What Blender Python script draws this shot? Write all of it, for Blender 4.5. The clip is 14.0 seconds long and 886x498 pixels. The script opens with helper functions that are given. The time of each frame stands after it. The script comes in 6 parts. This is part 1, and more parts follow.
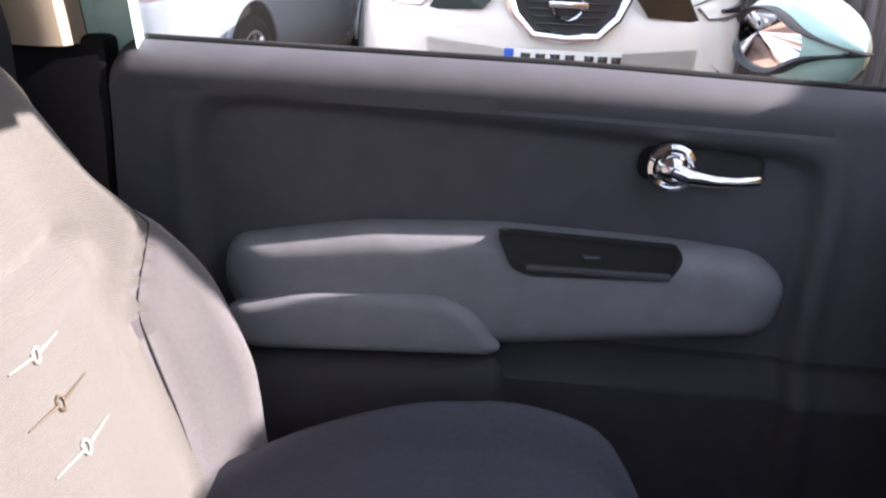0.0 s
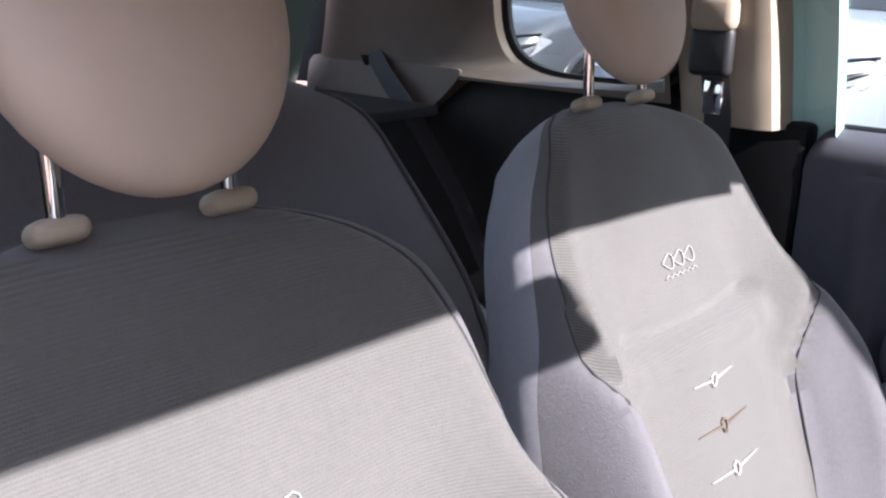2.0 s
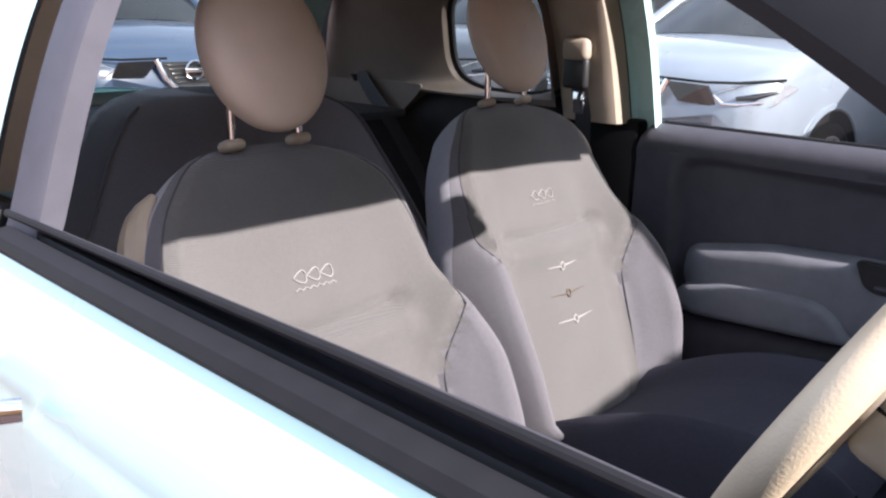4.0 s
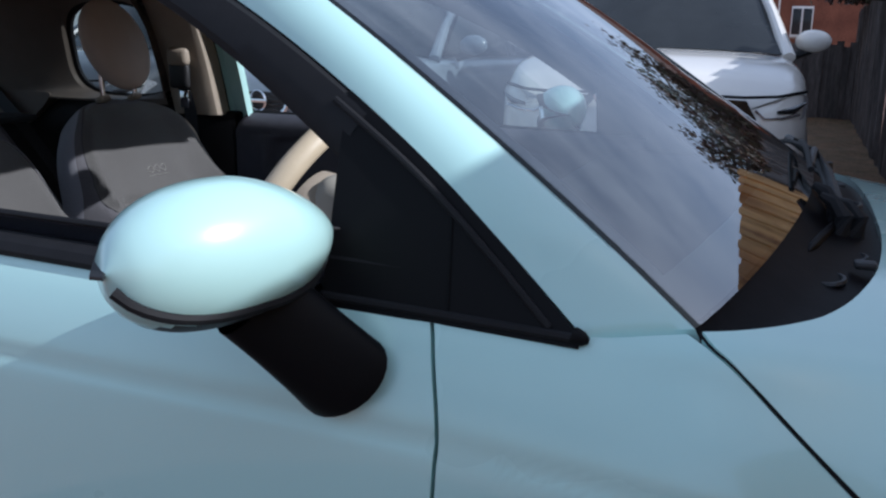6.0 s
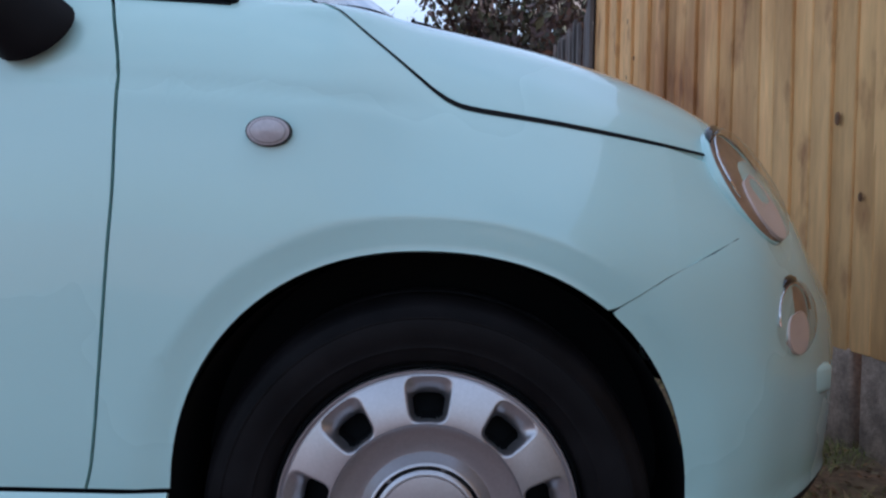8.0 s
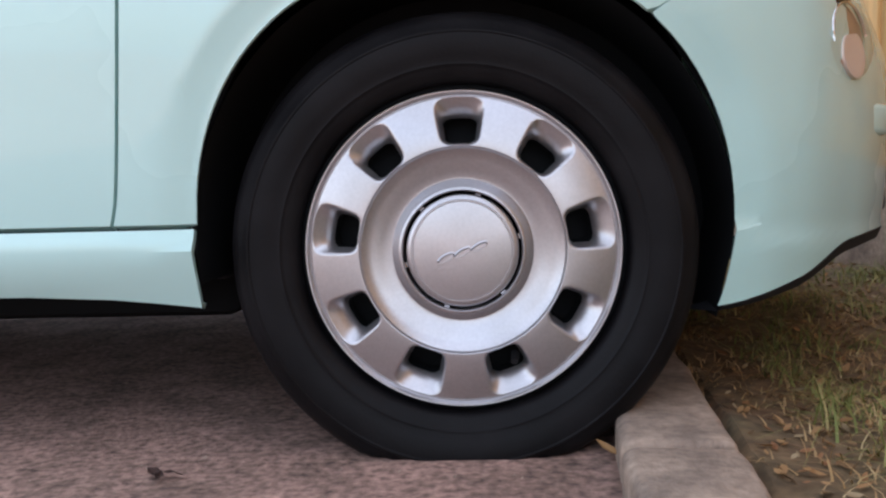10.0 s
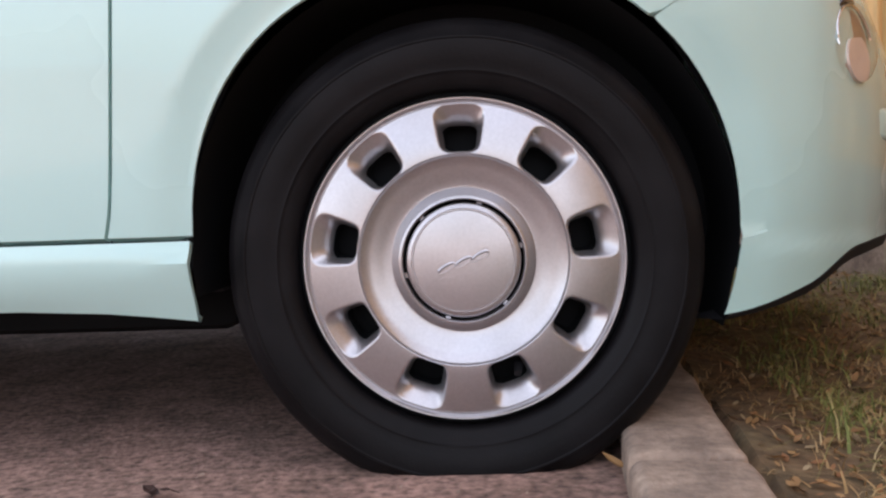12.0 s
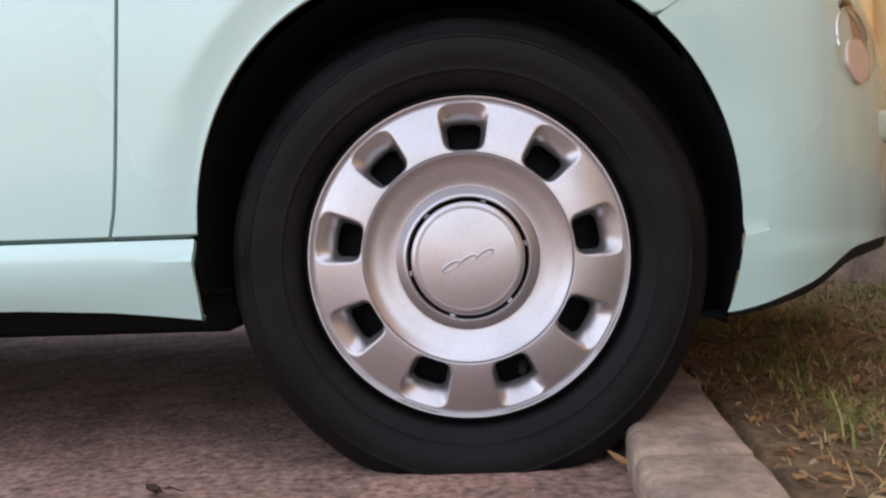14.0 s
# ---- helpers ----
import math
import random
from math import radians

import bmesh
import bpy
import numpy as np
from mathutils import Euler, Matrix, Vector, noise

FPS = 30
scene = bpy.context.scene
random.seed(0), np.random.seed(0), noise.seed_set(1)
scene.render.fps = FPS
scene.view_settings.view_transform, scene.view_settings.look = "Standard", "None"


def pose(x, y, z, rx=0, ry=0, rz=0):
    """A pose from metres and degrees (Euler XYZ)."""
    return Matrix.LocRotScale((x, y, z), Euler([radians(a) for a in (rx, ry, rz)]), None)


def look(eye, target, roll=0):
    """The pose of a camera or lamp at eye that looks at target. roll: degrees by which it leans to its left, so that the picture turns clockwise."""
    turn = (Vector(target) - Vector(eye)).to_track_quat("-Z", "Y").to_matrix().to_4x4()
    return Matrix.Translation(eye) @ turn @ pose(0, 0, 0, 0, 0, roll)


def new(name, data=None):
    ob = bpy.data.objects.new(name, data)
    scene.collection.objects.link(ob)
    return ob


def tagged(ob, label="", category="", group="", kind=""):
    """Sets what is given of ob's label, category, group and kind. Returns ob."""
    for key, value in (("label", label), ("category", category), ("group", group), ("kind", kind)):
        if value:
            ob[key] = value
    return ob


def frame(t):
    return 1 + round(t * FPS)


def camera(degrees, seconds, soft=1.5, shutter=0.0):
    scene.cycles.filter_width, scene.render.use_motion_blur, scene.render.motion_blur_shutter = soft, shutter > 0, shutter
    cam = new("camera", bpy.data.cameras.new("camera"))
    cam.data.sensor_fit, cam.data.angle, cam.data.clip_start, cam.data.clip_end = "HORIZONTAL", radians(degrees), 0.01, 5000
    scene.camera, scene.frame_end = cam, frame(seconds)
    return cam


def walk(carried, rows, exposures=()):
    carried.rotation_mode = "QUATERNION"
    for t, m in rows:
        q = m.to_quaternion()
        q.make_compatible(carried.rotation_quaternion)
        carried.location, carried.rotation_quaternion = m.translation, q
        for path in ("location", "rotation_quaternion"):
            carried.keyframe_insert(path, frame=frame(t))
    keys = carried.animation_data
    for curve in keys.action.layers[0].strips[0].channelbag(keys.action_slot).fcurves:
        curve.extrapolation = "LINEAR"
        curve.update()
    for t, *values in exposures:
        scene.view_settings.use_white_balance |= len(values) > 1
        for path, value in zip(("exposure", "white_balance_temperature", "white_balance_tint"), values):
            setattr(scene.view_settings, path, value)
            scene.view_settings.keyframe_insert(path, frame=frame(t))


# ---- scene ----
cam = camera(53.6, 14.0, soft=2.3)
PATH = [
    (0, (-1.1, 0.376, 1.156), (-1.187, 2.25, 0.461), 3.3),
    (0.5, (-1.108, 0.345, 1.165), (-1.508, 2.174, 0.461), 3.8),
    (0.8, (-1.118, 0.332, 1.166), (-1.692, 2.113, 0.46), 3.2),
    (1, (-1.121, 0.321, 1.164), (-1.862, 2.042, 0.464), 2.1),
    (1.5, (-1.114, 0.273, 1.173), (-2.193, 1.813, 0.492), 1.3),
    (2, (-1.107, 0.202, 1.179), (-2.423, 1.594, 0.605), 1.3),
    (2.2, (-1.097, 0.163, 1.186), (-2.47, 1.511, 0.641), 1.5),
    (4.3, (-0.488, -0.369, 1.233), (-1.734, 1.101, 0.711), 2.0),
    (4.5, (-0.446, -0.418, 1.218), (-1.597, 1.134, 0.716), 1.8),
    (5, (-0.369, -0.544, 1.227), (-1.35, 1.129, 0.74), 0.1),
    (5.5, (-0.256, -0.609, 1.226), (-1.129, 1.122, 0.732), 0.6),
    (6, (-0.101, -0.718, 1.211), (-0.79, 1.102, 0.748), 1.1),
    (6.5, (-0.043, -0.829, 1.181), (-0.439, 1.092, 0.787), 1.2),
    (7, (-0.031, -0.943, 1.138), (-0.172, 1.018, 0.774), 1.4),
    (7.2, (-0.008, -0.976, 1.087), (-0.098, 0.989, 0.725), -0.2),
    (7.5, (0.012, -1.003, 0.975), (-0.029, 0.966, 0.622), -0.6),
    (7.8, (0.014, -1.038, 0.797), (-0.016, 0.948, 0.555), 0.6),
    (8, (0.022, -1.049, 0.662), (0.009, 0.95, 0.597), 1.0),
    (8.2, (0.044, -1.074, 0.588), (-0.005, 0.925, 0.597), 0.6),
    (8.5, (0.008, -1.088, 0.538), (-0.019, 0.911, 0.493), 0.9),
    (9, (0.039, -1.063, 0.464), (-0.076, 0.923, 0.265), -1.4),
    (11.5, (0.017, -0.989, 0.339), (-0.065, 1.007, 0.248), -1.7),
    (12, (0.029, -0.992, 0.363), (-0.073, 1.001, 0.234), -2.0),
    (12.5, (0.028, -0.993, 0.351), (-0.071, 1.002, 0.246), -2.0),
    (13, (0.031, -0.992, 0.363), (-0.071, 1.002, 0.236), -2.0),
    (13.5, (0.027, -0.992, 0.363), (-0.075, 1.001, 0.233), -2.0),
    (14, (0.015, -0.996, 0.338), (-0.07, 1.001, 0.253), -2.0),
]
EXPOSURES = [(0, 2.82, 6750, 23), (1.0, 2.4, 6150, 17), (2.2, 2.65, 6050, 18), (4.3, 1.92, 6300, 19), (5.5, .66, 5720, 13), (6.5, .54, 5530, 11), (8.0, 1.2, 5530, 12), (8.5, 1.45, 5600, 9), (9.0, 1.92, 5950, 10), (11.5, 2.32, 7150, 19), (14, 2.32, 7150, 19)]
walk(cam, [(t, look(eye, target, roll)) for t, eye, target, roll in PATH], EXPOSURES)

# ---- light ----
SUN_AZ, SUN_EL = radians(3.0), radians(33.6)   # measured from +x towards +y
world = bpy.data.worlds.new("sky")
scene.world = world
world.use_nodes = True
wn = world.node_tree.nodes
bg = wn["Background"]
sky = wn.new("ShaderNodeTexSky")
sky.sky_type = "NISHITA"
sky.sun_disc = False
sky.sun_elevation, sky.sun_rotation = SUN_EL, radians(90.0) - SUN_AZ
sky.air_density, sky.dust_density, sky.ozone_density = 1.0, 2.0, 1.0
wl = world.node_tree.links.new
wtc = wn.new("ShaderNodeTexCoord")
wmp = wn.new("ShaderNodeMapping")
wmp.inputs["Scale"].default_value = (1.0, 1.0, 2.6)
wno = wn.new("ShaderNodeTexNoise")
wno.inputs["Scale"].default_value, wno.inputs["Detail"].default_value, wno.inputs["Roughness"].default_value = 2.6, 8, 0.6
wra = wn.new("ShaderNodeMapRange")
wra.inputs[1].default_value, wra.inputs[2].default_value = 0.36, 0.72
wra.inputs[3].default_value, wra.inputs[4].default_value = 0.22, 0.80
wmx = wn.new("ShaderNodeMix")
wmx.data_type = "RGBA"
wmx.inputs[7].default_value = (6.1, 6.7, 7.6, 1)      # thin bright cloud
wl(wtc.outputs["Generated"], wmp.inputs[0])
wl(wmp.outputs[0], wno.inputs[0])
wl(wno.outputs[0], wra.inputs[0])
wl(wra.outputs[0], wmx.inputs[0])
wl(sky.outputs[0], wmx.inputs[6])
wl(wmx.outputs[2], bg.inputs[0])
bg.inputs[1].default_value = 0.082
sun_data = bpy.data.lights.new("sun", "SUN")
sun_data.energy, sun_data.angle, sun_data.color = 2.9, radians(0.53), (1.0, 0.95, 0.88)
sun = new("sun", sun_data)
sun.matrix_world = look((0, 0, 20), (0 - math.cos(SUN_EL) * math.cos(SUN_AZ), -math.cos(SUN_EL) * math.sin(SUN_AZ), 20 - math.sin(SUN_EL)))


# ---- materials ----
def surface(name, colour, rough=0.5, metal=0.0, vary=0.12, scale=6.0, bump=0.0, bump_scale=200.0, coat=0.0,
            second=None, mix_scale=2.0, spec=0.5, sheen=0.0, per_piece=0.0, stretch=(1, 1, 1), rough_vary=0.1):
    """A procedural surface: colour varied at two scales, uneven gloss, fine relief."""
    m = bpy.data.materials.new(name)
    m.use_nodes = True
    nt = m.node_tree
    n, link = nt.nodes, nt.links.new
    b = n["Principled BSDF"]
    b.inputs["Metallic"].default_value = metal
    b.inputs["Coat Weight"].default_value = coat
    b.inputs["Coat Roughness"].default_value = 0.03
    b.inputs["Specular IOR Level"].default_value = spec
    b.inputs["Sheen Weight"].default_value = sheen
    tc = n.new("ShaderNodeTexCoord")
    mp = n.new("ShaderNodeMapping")
    mp.inputs["Scale"].default_value = stretch
    link(tc.outputs["Object"], mp.inputs[0])
    big = n.new("ShaderNodeTexNoise")
    big.inputs["Scale"].default_value, big.inputs["Detail"].default_value = mix_scale, 4
    fine = n.new("ShaderNodeTexNoise")
    fine.inputs["Scale"].default_value, fine.inputs["Detail"].default_value = scale, 6
    link(mp.outputs[0], big.inputs[0])
    link(mp.outputs[0], fine.inputs[0])
    mix = n.new("ShaderNodeMix")
    mix.data_type = "RGBA"
    mix.inputs[6].default_value = (*colour, 1)
    mix.inputs[7].default_value = (*(second or [c * (1 - vary) for c in colour]), 1)
    ramp = n.new("ShaderNodeMapRange")
    ramp.inputs[1].default_value, ramp.inputs[2].default_value = 0.35, 0.68
    link(big.outputs[0], ramp.inputs[0])
    link(ramp.outputs[0], mix.inputs[0])
    hsv = n.new("ShaderNodeHueSaturation")
    val = n.new("ShaderNodeMapRange")
    val.inputs[1].default_value, val.inputs[2].default_value = 0.3, 0.7
    val.inputs[3].default_value, val.inputs[4].default_value = 1 - vary, 1 + vary
    link(fine.outputs[0], val.inputs[0])
    link(mix.outputs[2], hsv.inputs["Color"])
    if per_piece:
        info = n.new("ShaderNodeObjectInfo")
        away = n.new("ShaderNodeMath")
        away.operation = "MULTIPLY"
        away.inputs[1].default_value = 47.0
        link(info.outputs["Random"], away.inputs[0])
        link(away.outputs[0], mp.inputs["Location"])
        each = n.new("ShaderNodeMapRange")
        each.inputs[3].default_value, each.inputs[4].default_value = 1 - per_piece, 1 + per_piece
        link(info.outputs["Random"], each.inputs[0])
        mul = n.new("ShaderNodeMath")
        mul.operation = "MULTIPLY"
        link(val.outputs[0], mul.inputs[0])
        link(each.outputs[0], mul.inputs[1])
        link(mul.outputs[0], hsv.inputs["Value"])
    else:
        link(val.outputs[0], hsv.inputs["Value"])
    link(hsv.outputs[0], b.inputs["Base Color"])
    rr = n.new("ShaderNodeMapRange")
    rr.inputs[1].default_value, rr.inputs[2].default_value = 0.3, 0.7
    rr.inputs[3].default_value, rr.inputs[4].default_value = rough * (1 - rough_vary), min(1.0, rough * (1 + rough_vary))
    link(big.outputs[0], rr.inputs[0])
    link(rr.outputs[0], b.inputs["Roughness"])
    if bump:
        grain = n.new("ShaderNodeTexNoise")
        grain.inputs["Scale"].default_value, grain.inputs["Detail"].default_value = bump_scale, 3
        link(mp.outputs[0], grain.inputs[0])
        bp = n.new("ShaderNodeBump")
        bp.inputs["Strength"].default_value, bp.inputs["Distance"].default_value = bump, 0.004
        link(grain.outputs[0], bp.inputs["Height"])
        link(bp.outputs[0], b.inputs["Normal"])
    return m


def glass(name, colour=(0.85, 0.93, 0.9), rough=0.0, alpha=0.15, skin_gain=1.5):
    """A thin pane: clear, with a mirror-like skin that strengthens at a glancing view."""
    m = bpy.data.materials.new(name)
    m.use_nodes = True
    nt = m.node_tree
    n, link = nt.nodes, nt.links.new
    n.remove(n["Principled BSDF"])
    out = n["Material Output"]
    tr = n.new("ShaderNodeBsdfTransparent")
    tr.inputs[0].default_value = (*colour, 1)
    gl = n.new("ShaderNodeBsdfGlossy")
    gl.inputs["Roughness"].default_value = rough
    lw = n.new("ShaderNodeLayerWeight")
    lw.inputs["Blend"].default_value = 0.5
    fr = n.new("ShaderNodeMath")
    fr.operation = "POWER"
    fr.inputs[1].default_value = 4.5
    link(lw.outputs["Facing"], fr.inputs[0])
    boost = n.new("ShaderNodeMath")
    boost.operation = "MULTIPLY_ADD"
    boost.inputs[1].default_value, boost.inputs[2].default_value = skin_gain * 0.96, alpha + 0.04 * skin_gain
    boost.use_clamp = True
    mix = n.new("ShaderNodeMixShader")
    link(fr.outputs[0], boost.inputs[0])
    link(boost.outputs[0], mix.inputs[0])
    link(tr.outputs[0], mix.inputs[1])
    link(gl.outputs[0], mix.inputs[2])
    link(mix.outputs[0], out.inputs[0])
    return m


def cloth(name, colour, rib=0.0, rough=0.95):
    """Woven seat cloth with a fine weave, optionally ribbed across."""
    m = surface(name, colour, rough, vary=0.045, scale=160, bump=0.35, bump_scale=900, sheen=0.25, mix_scale=9, spec=0.2)
    if rib:
        nt = m.node_tree
        n, link = nt.nodes, nt.links.new
        b = n["Principled BSDF"]
        tc = n.new("ShaderNodeTexCoord")
        wave = n.new("ShaderNodeTexWave")
        wave.wave_type, wave.bands_direction = "BANDS", "Z"
        wave.inputs["Scale"].default_value, wave.inputs["Distortion"].default_value = rib, 0.6
        wave.inputs["Detail"].default_value = 1
        link(tc.outputs["Object"], wave.inputs[0])
        bp = n.new("ShaderNodeBump")
        bp.inputs["Strength"].default_value, bp.inputs["Distance"].default_value = 0.35, 0.0015
        link(wave.outputs["Fac"], bp.inputs["Height"])
        old = b.inputs["Normal"].links[0].from_node
        link(old.outputs[0], bp.inputs["Normal"])
        link(bp.outputs[0], b.inputs["Normal"])
    return m


PAINT = surface("mint_paint", (0.51, 0.765, 0.728), 0.28, vary=0.03, scale=3, coat=1.0, mix_scale=1.5, spec=0.5, bump=0.015, bump_scale=14)
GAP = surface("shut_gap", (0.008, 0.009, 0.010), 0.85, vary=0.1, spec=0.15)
BLACK_PLASTIC = surface("black_plastic", (0.018, 0.018, 0.02), 0.5, vary=0.15, scale=30, bump=0.2, bump_scale=500)
SAIL_BLACK = surface("satin_black", (0.006, 0.006, 0.007), 0.5, vary=0.1, spec=0.12)
GLOSS_BLACK = surface("gloss_black", (0.010, 0.010, 0.012), 0.18, vary=0.1, coat=0.6)
SCUTTLE = surface("scuttle_plastic", (0.006, 0.005, 0.006), 0.46, vary=0.2, scale=30, spec=0.06, bump=0.05, bump_scale=60)
RUBBER = surface("rubber_seal", (0.010, 0.010, 0.012), 0.7, vary=0.15, scale=40, spec=0.3)
DASH = surface("dark_dashboard", (0.022, 0.021, 0.022), 0.75, vary=0.15, scale=30, bump=0.2, bump_scale=400, spec=0.3)
TYRE = surface("tyre_rubber", (0.0062, 0.0058, 0.0066), 0.52, vary=0.25, scale=14, bump=0.12, bump_scale=220, second=(0.0095, 0.0088, 0.0095), mix_scale=7, spec=0.12, rough_vary=0.2)
SILVER = surface("silver_wheel_paint", (0.53, 0.52, 0.54), 0.33, metal=0.88, vary=0.05, scale=260, bump=0.03, bump_scale=900, second=(0.45, 0.435, 0.44), mix_scale=9)
CHROME = surface("chrome", (0.78, 0.78, 0.8), 0.07, metal=1.0, vary=0.03)
TRIM = surface("dark_door_trim", (0.063, 0.062, 0.078), 0.62, vary=0.08, scale=30, bump=0.07, bump_scale=420, mix_scale=4)
TRIM_TOP = surface("door_top_trim", (0.048, 0.052, 0.066), 0.55, vary=0.10, scale=30, bump=0.25, bump_scale=420)
ARM = surface("grey_armrest_vinyl", (0.188, 0.194, 0.222), 0.6, vary=0.08, scale=30, bump=0.2, bump_scale=600, mix_scale=5)
TAUPE = surface("taupe_plastic", (0.180, 0.145, 0.122), 0.6, vary=0.06, scale=20, bump=0.15, bump_scale=500)
IVORY = surface("ivory_plastic", (0.39, 0.325, 0.255), 0.55, vary=0.06, scale=20, bump=0.1, bump_scale=500)
WHEEL_SKIN = surface("ivory_leather", (0.66, 0.54, 0.38), 0.5, vary=0.05, scale=25, bump=0.15, bump_scale=350)
IVORY_SKIN = surface("ivory_vinyl", (0.57, 0.45, 0.36), 0.55, vary=0.04, scale=25, bump=0.04, bump_scale=350)
SEAT_CLOTH = cloth("grey_seat_cloth", (0.113, 0.108, 0.104), rib=120)
SEAT_SIDE = cloth("grey_side_cloth", (0.126, 0.121, 0.132))
SEAT_FLANK = cloth("pale_flank_cloth", (0.34, 0.335, 0.37))
PIPING = surface("dark_piping", (0.055, 0.054, 0.058), 0.8, vary=0.1, scale=80)
TRIM_LOW = surface("black_lower_trim", (0.040, 0.037, 0.046), 0.7, vary=0.1, scale=30, bump=0.1, bump_scale=420, spec=0.3)
SEAT_DARK = surface("dark_cushion_cloth", (0.060, 0.061, 0.080), 0.95, vary=0.06, scale=160, bump=0.3, bump_scale=900, spec=0.1)
REAR_CLOTH = cloth("dark_rear_cloth", (0.20, 0.19, 0.21))
STITCH = surface("white_stitching", (0.29, 0.28, 0.265), 0.7, vary=0.1, scale=120)
STITCH_DARK = surface("brown_stitching", (0.10, 0.075, 0.055), 0.7, vary=0.1, scale=120)
BELT = surface("seat_belt_webbing", (0.035, 0.035, 0.042), 0.7, vary=0.15, scale=200)
TINT = glass("tinted_rear_glass", (0.60, 0.65, 0.63), alpha=0.0)
HEADLINE = surface("headlining", (0.46, 0.43, 0.39), 0.9, vary=0.08, scale=60, bump=0.2, bump_scale=300)
CARPET = surface("black_carpet", (0.018, 0.018, 0.02), 0.95, vary=0.2, scale=80)
PANE = glass("side_glass", (0.92, 0.96, 0.93), alpha=0.0)
SCREEN_GLASS = glass("windscreen_glass", (0.80, 0.88, 0.86), alpha=0.27)
LENS = glass("lamp_lens", (0.94, 0.92, 0.90), alpha=0.0, skin_gain=0.7)
# brown stands in for the fence's reflection in the lamp lens
LAMP_BROWN = surface("fence_tinted_housing", (0.42, 0.30, 0.22), 0.32, metal=0.45, vary=0.2, scale=30, coat=0.5)
REFLECTOR = surface("lamp_reflector", (0.85, 0.74, 0.68), 0.45, metal=0.35, vary=0.1)
LAMP_GREY = surface("grey_lamp_bowl", (0.40, 0.40, 0.42), 0.3, metal=0.5, vary=0.15, scale=40, coat=0.5)
CLEAR_LENS = surface("clear_repeater_lens", (0.50, 0.47, 0.49), 0.18, vary=0.08, scale=200, coat=0.6)
MIRROR = surface("mirror_glass", (0.85, 0.85, 0.85), 0.01, metal=1.0, vary=0.0)
WHITE_PAINT = surface("white_car_paint", (0.84, 0.80, 0.745), 0.25, vary=0.03, scale=3, coat=1.0)
GREY_PAINT = surface("grey_car_paint", (0.20, 0.23, 0.27), 0.3, vary=0.05, scale=3, coat=1.0)
BLUE_PAINT = surface("dark_blue_car_paint", (0.045, 0.07, 0.12), 0.3, vary=0.05, scale=3, coat=1.0)
DARK_PAINT = surface("dark_car_paint", (0.05, 0.055, 0.065), 0.3, vary=0.05, scale=3, coat=1.0)
COLUMN = surface("grey_ivory_plastic", (0.36, 0.335, 0.29), 0.55, vary=0.06, scale=20, bump=0.1, bump_scale=500)
DARK_GLASS = surface("dark_car_glass", (0.025, 0.028, 0.03), 0.10, vary=0.1, spec=0.3)
AMBER = surface("amber_lens", (0.75, 0.25, 0.03), 0.25, vary=0.1)
PLATE_WHITE = surface("plate_white", (0.75, 0.75, 0.72), 0.4, vary=0.05)
PLATE_BLUE = surface("plate_blue", (0.02, 0.10, 0.55), 0.4, vary=0.05)
TARMAC = surface("tarmac", (0.37, 0.225, 0.180), 0.9, vary=0.60, scale=75, bump=0.6, bump_scale=150, second=(0.20, 0.125, 0.098), mix_scale=14)
KERB = surface("kerb_concrete", (0.42, 0.31, 0.235), 0.9, vary=0.22, scale=90, bump=0.7, bump_scale=200, second=(0.23, 0.172, 0.135), mix_scale=16, per_piece=0.08)
SOIL = surface("grass_soil", (0.20, 0.113, 0.060), 0.95, vary=0.45, scale=40, bump=0.9, bump_scale=60, second=(0.125, 0.090, 0.045), mix_scale=6)


# ---- building tools ----
def bm_object(name, bm, material, parent=None, label="", sharp=35.0):
    me = bpy.data.meshes.new(name)
    bmesh.ops.recalc_face_normals(bm, faces=bm.faces)
    bm.to_mesh(me)
    bm.free()
    for mt in (material if isinstance(material, (list, tuple)) else [material]):
        me.materials.append(mt)
    me.polygons.foreach_set("use_smooth", [True] * len(me.polygons))
    me.set_sharp_from_angle(angle=radians(sharp))
    ob = new(name, me)
    if parent is not None:
        ob.parent = parent
    if me.materials[0] in (PANE, SCREEN_GLASS, LENS):
        ob.visible_shadow = False
    if label:
        tagged(ob, label)
    return ob


def part(name, bm, material, parent, label="", sharp=35.0):
    """Links a bmesh as one mesh object under a thing or under a part."""
    return bm_object(name, bm, material, parent, label, sharp)


def thing(name, label, category, group="", kind="", at=(0, 0, 0)):
    ob = new(name)
    ob.location = at
    ob.empty_display_size = 0.1
    return tagged(ob, label, category, group, kind)


def box(sx, sy, sz, at=(0, 0, 0), bevel=0.0, seg=2, bm=None, turn=None):
    own = bm or bmesh.new()
    m = Matrix.Translation(at)
    if turn is not None:
        m = m @ turn
    r = bmesh.ops.create_cube(own, size=1.0, matrix=m @ Matrix.Diagonal((sx, sy, sz, 1)))
    if bevel:
        edges = list({e for v in r["verts"] for e in v.link_edges})
        bmesh.ops.bevel(own, geom=edges, offset=bevel, segments=seg, profile=0.5, affect="EDGES")
    return own


def rod(a, b, ra, rb=None, sides=12, bm=None, caps=True):
    own = bm or bmesh.new()
    a, b = Vector(a), Vector(b)
    d = b - a
    m = Matrix.Translation((a + b) / 2) @ d.to_track_quat("Z", "Y").to_matrix().to_4x4()
    bmesh.ops.create_cone(own, cap_ends=caps, segments=sides, radius1=ra, radius2=ra if rb is None else rb, depth=d.length, matrix=m)
    return own


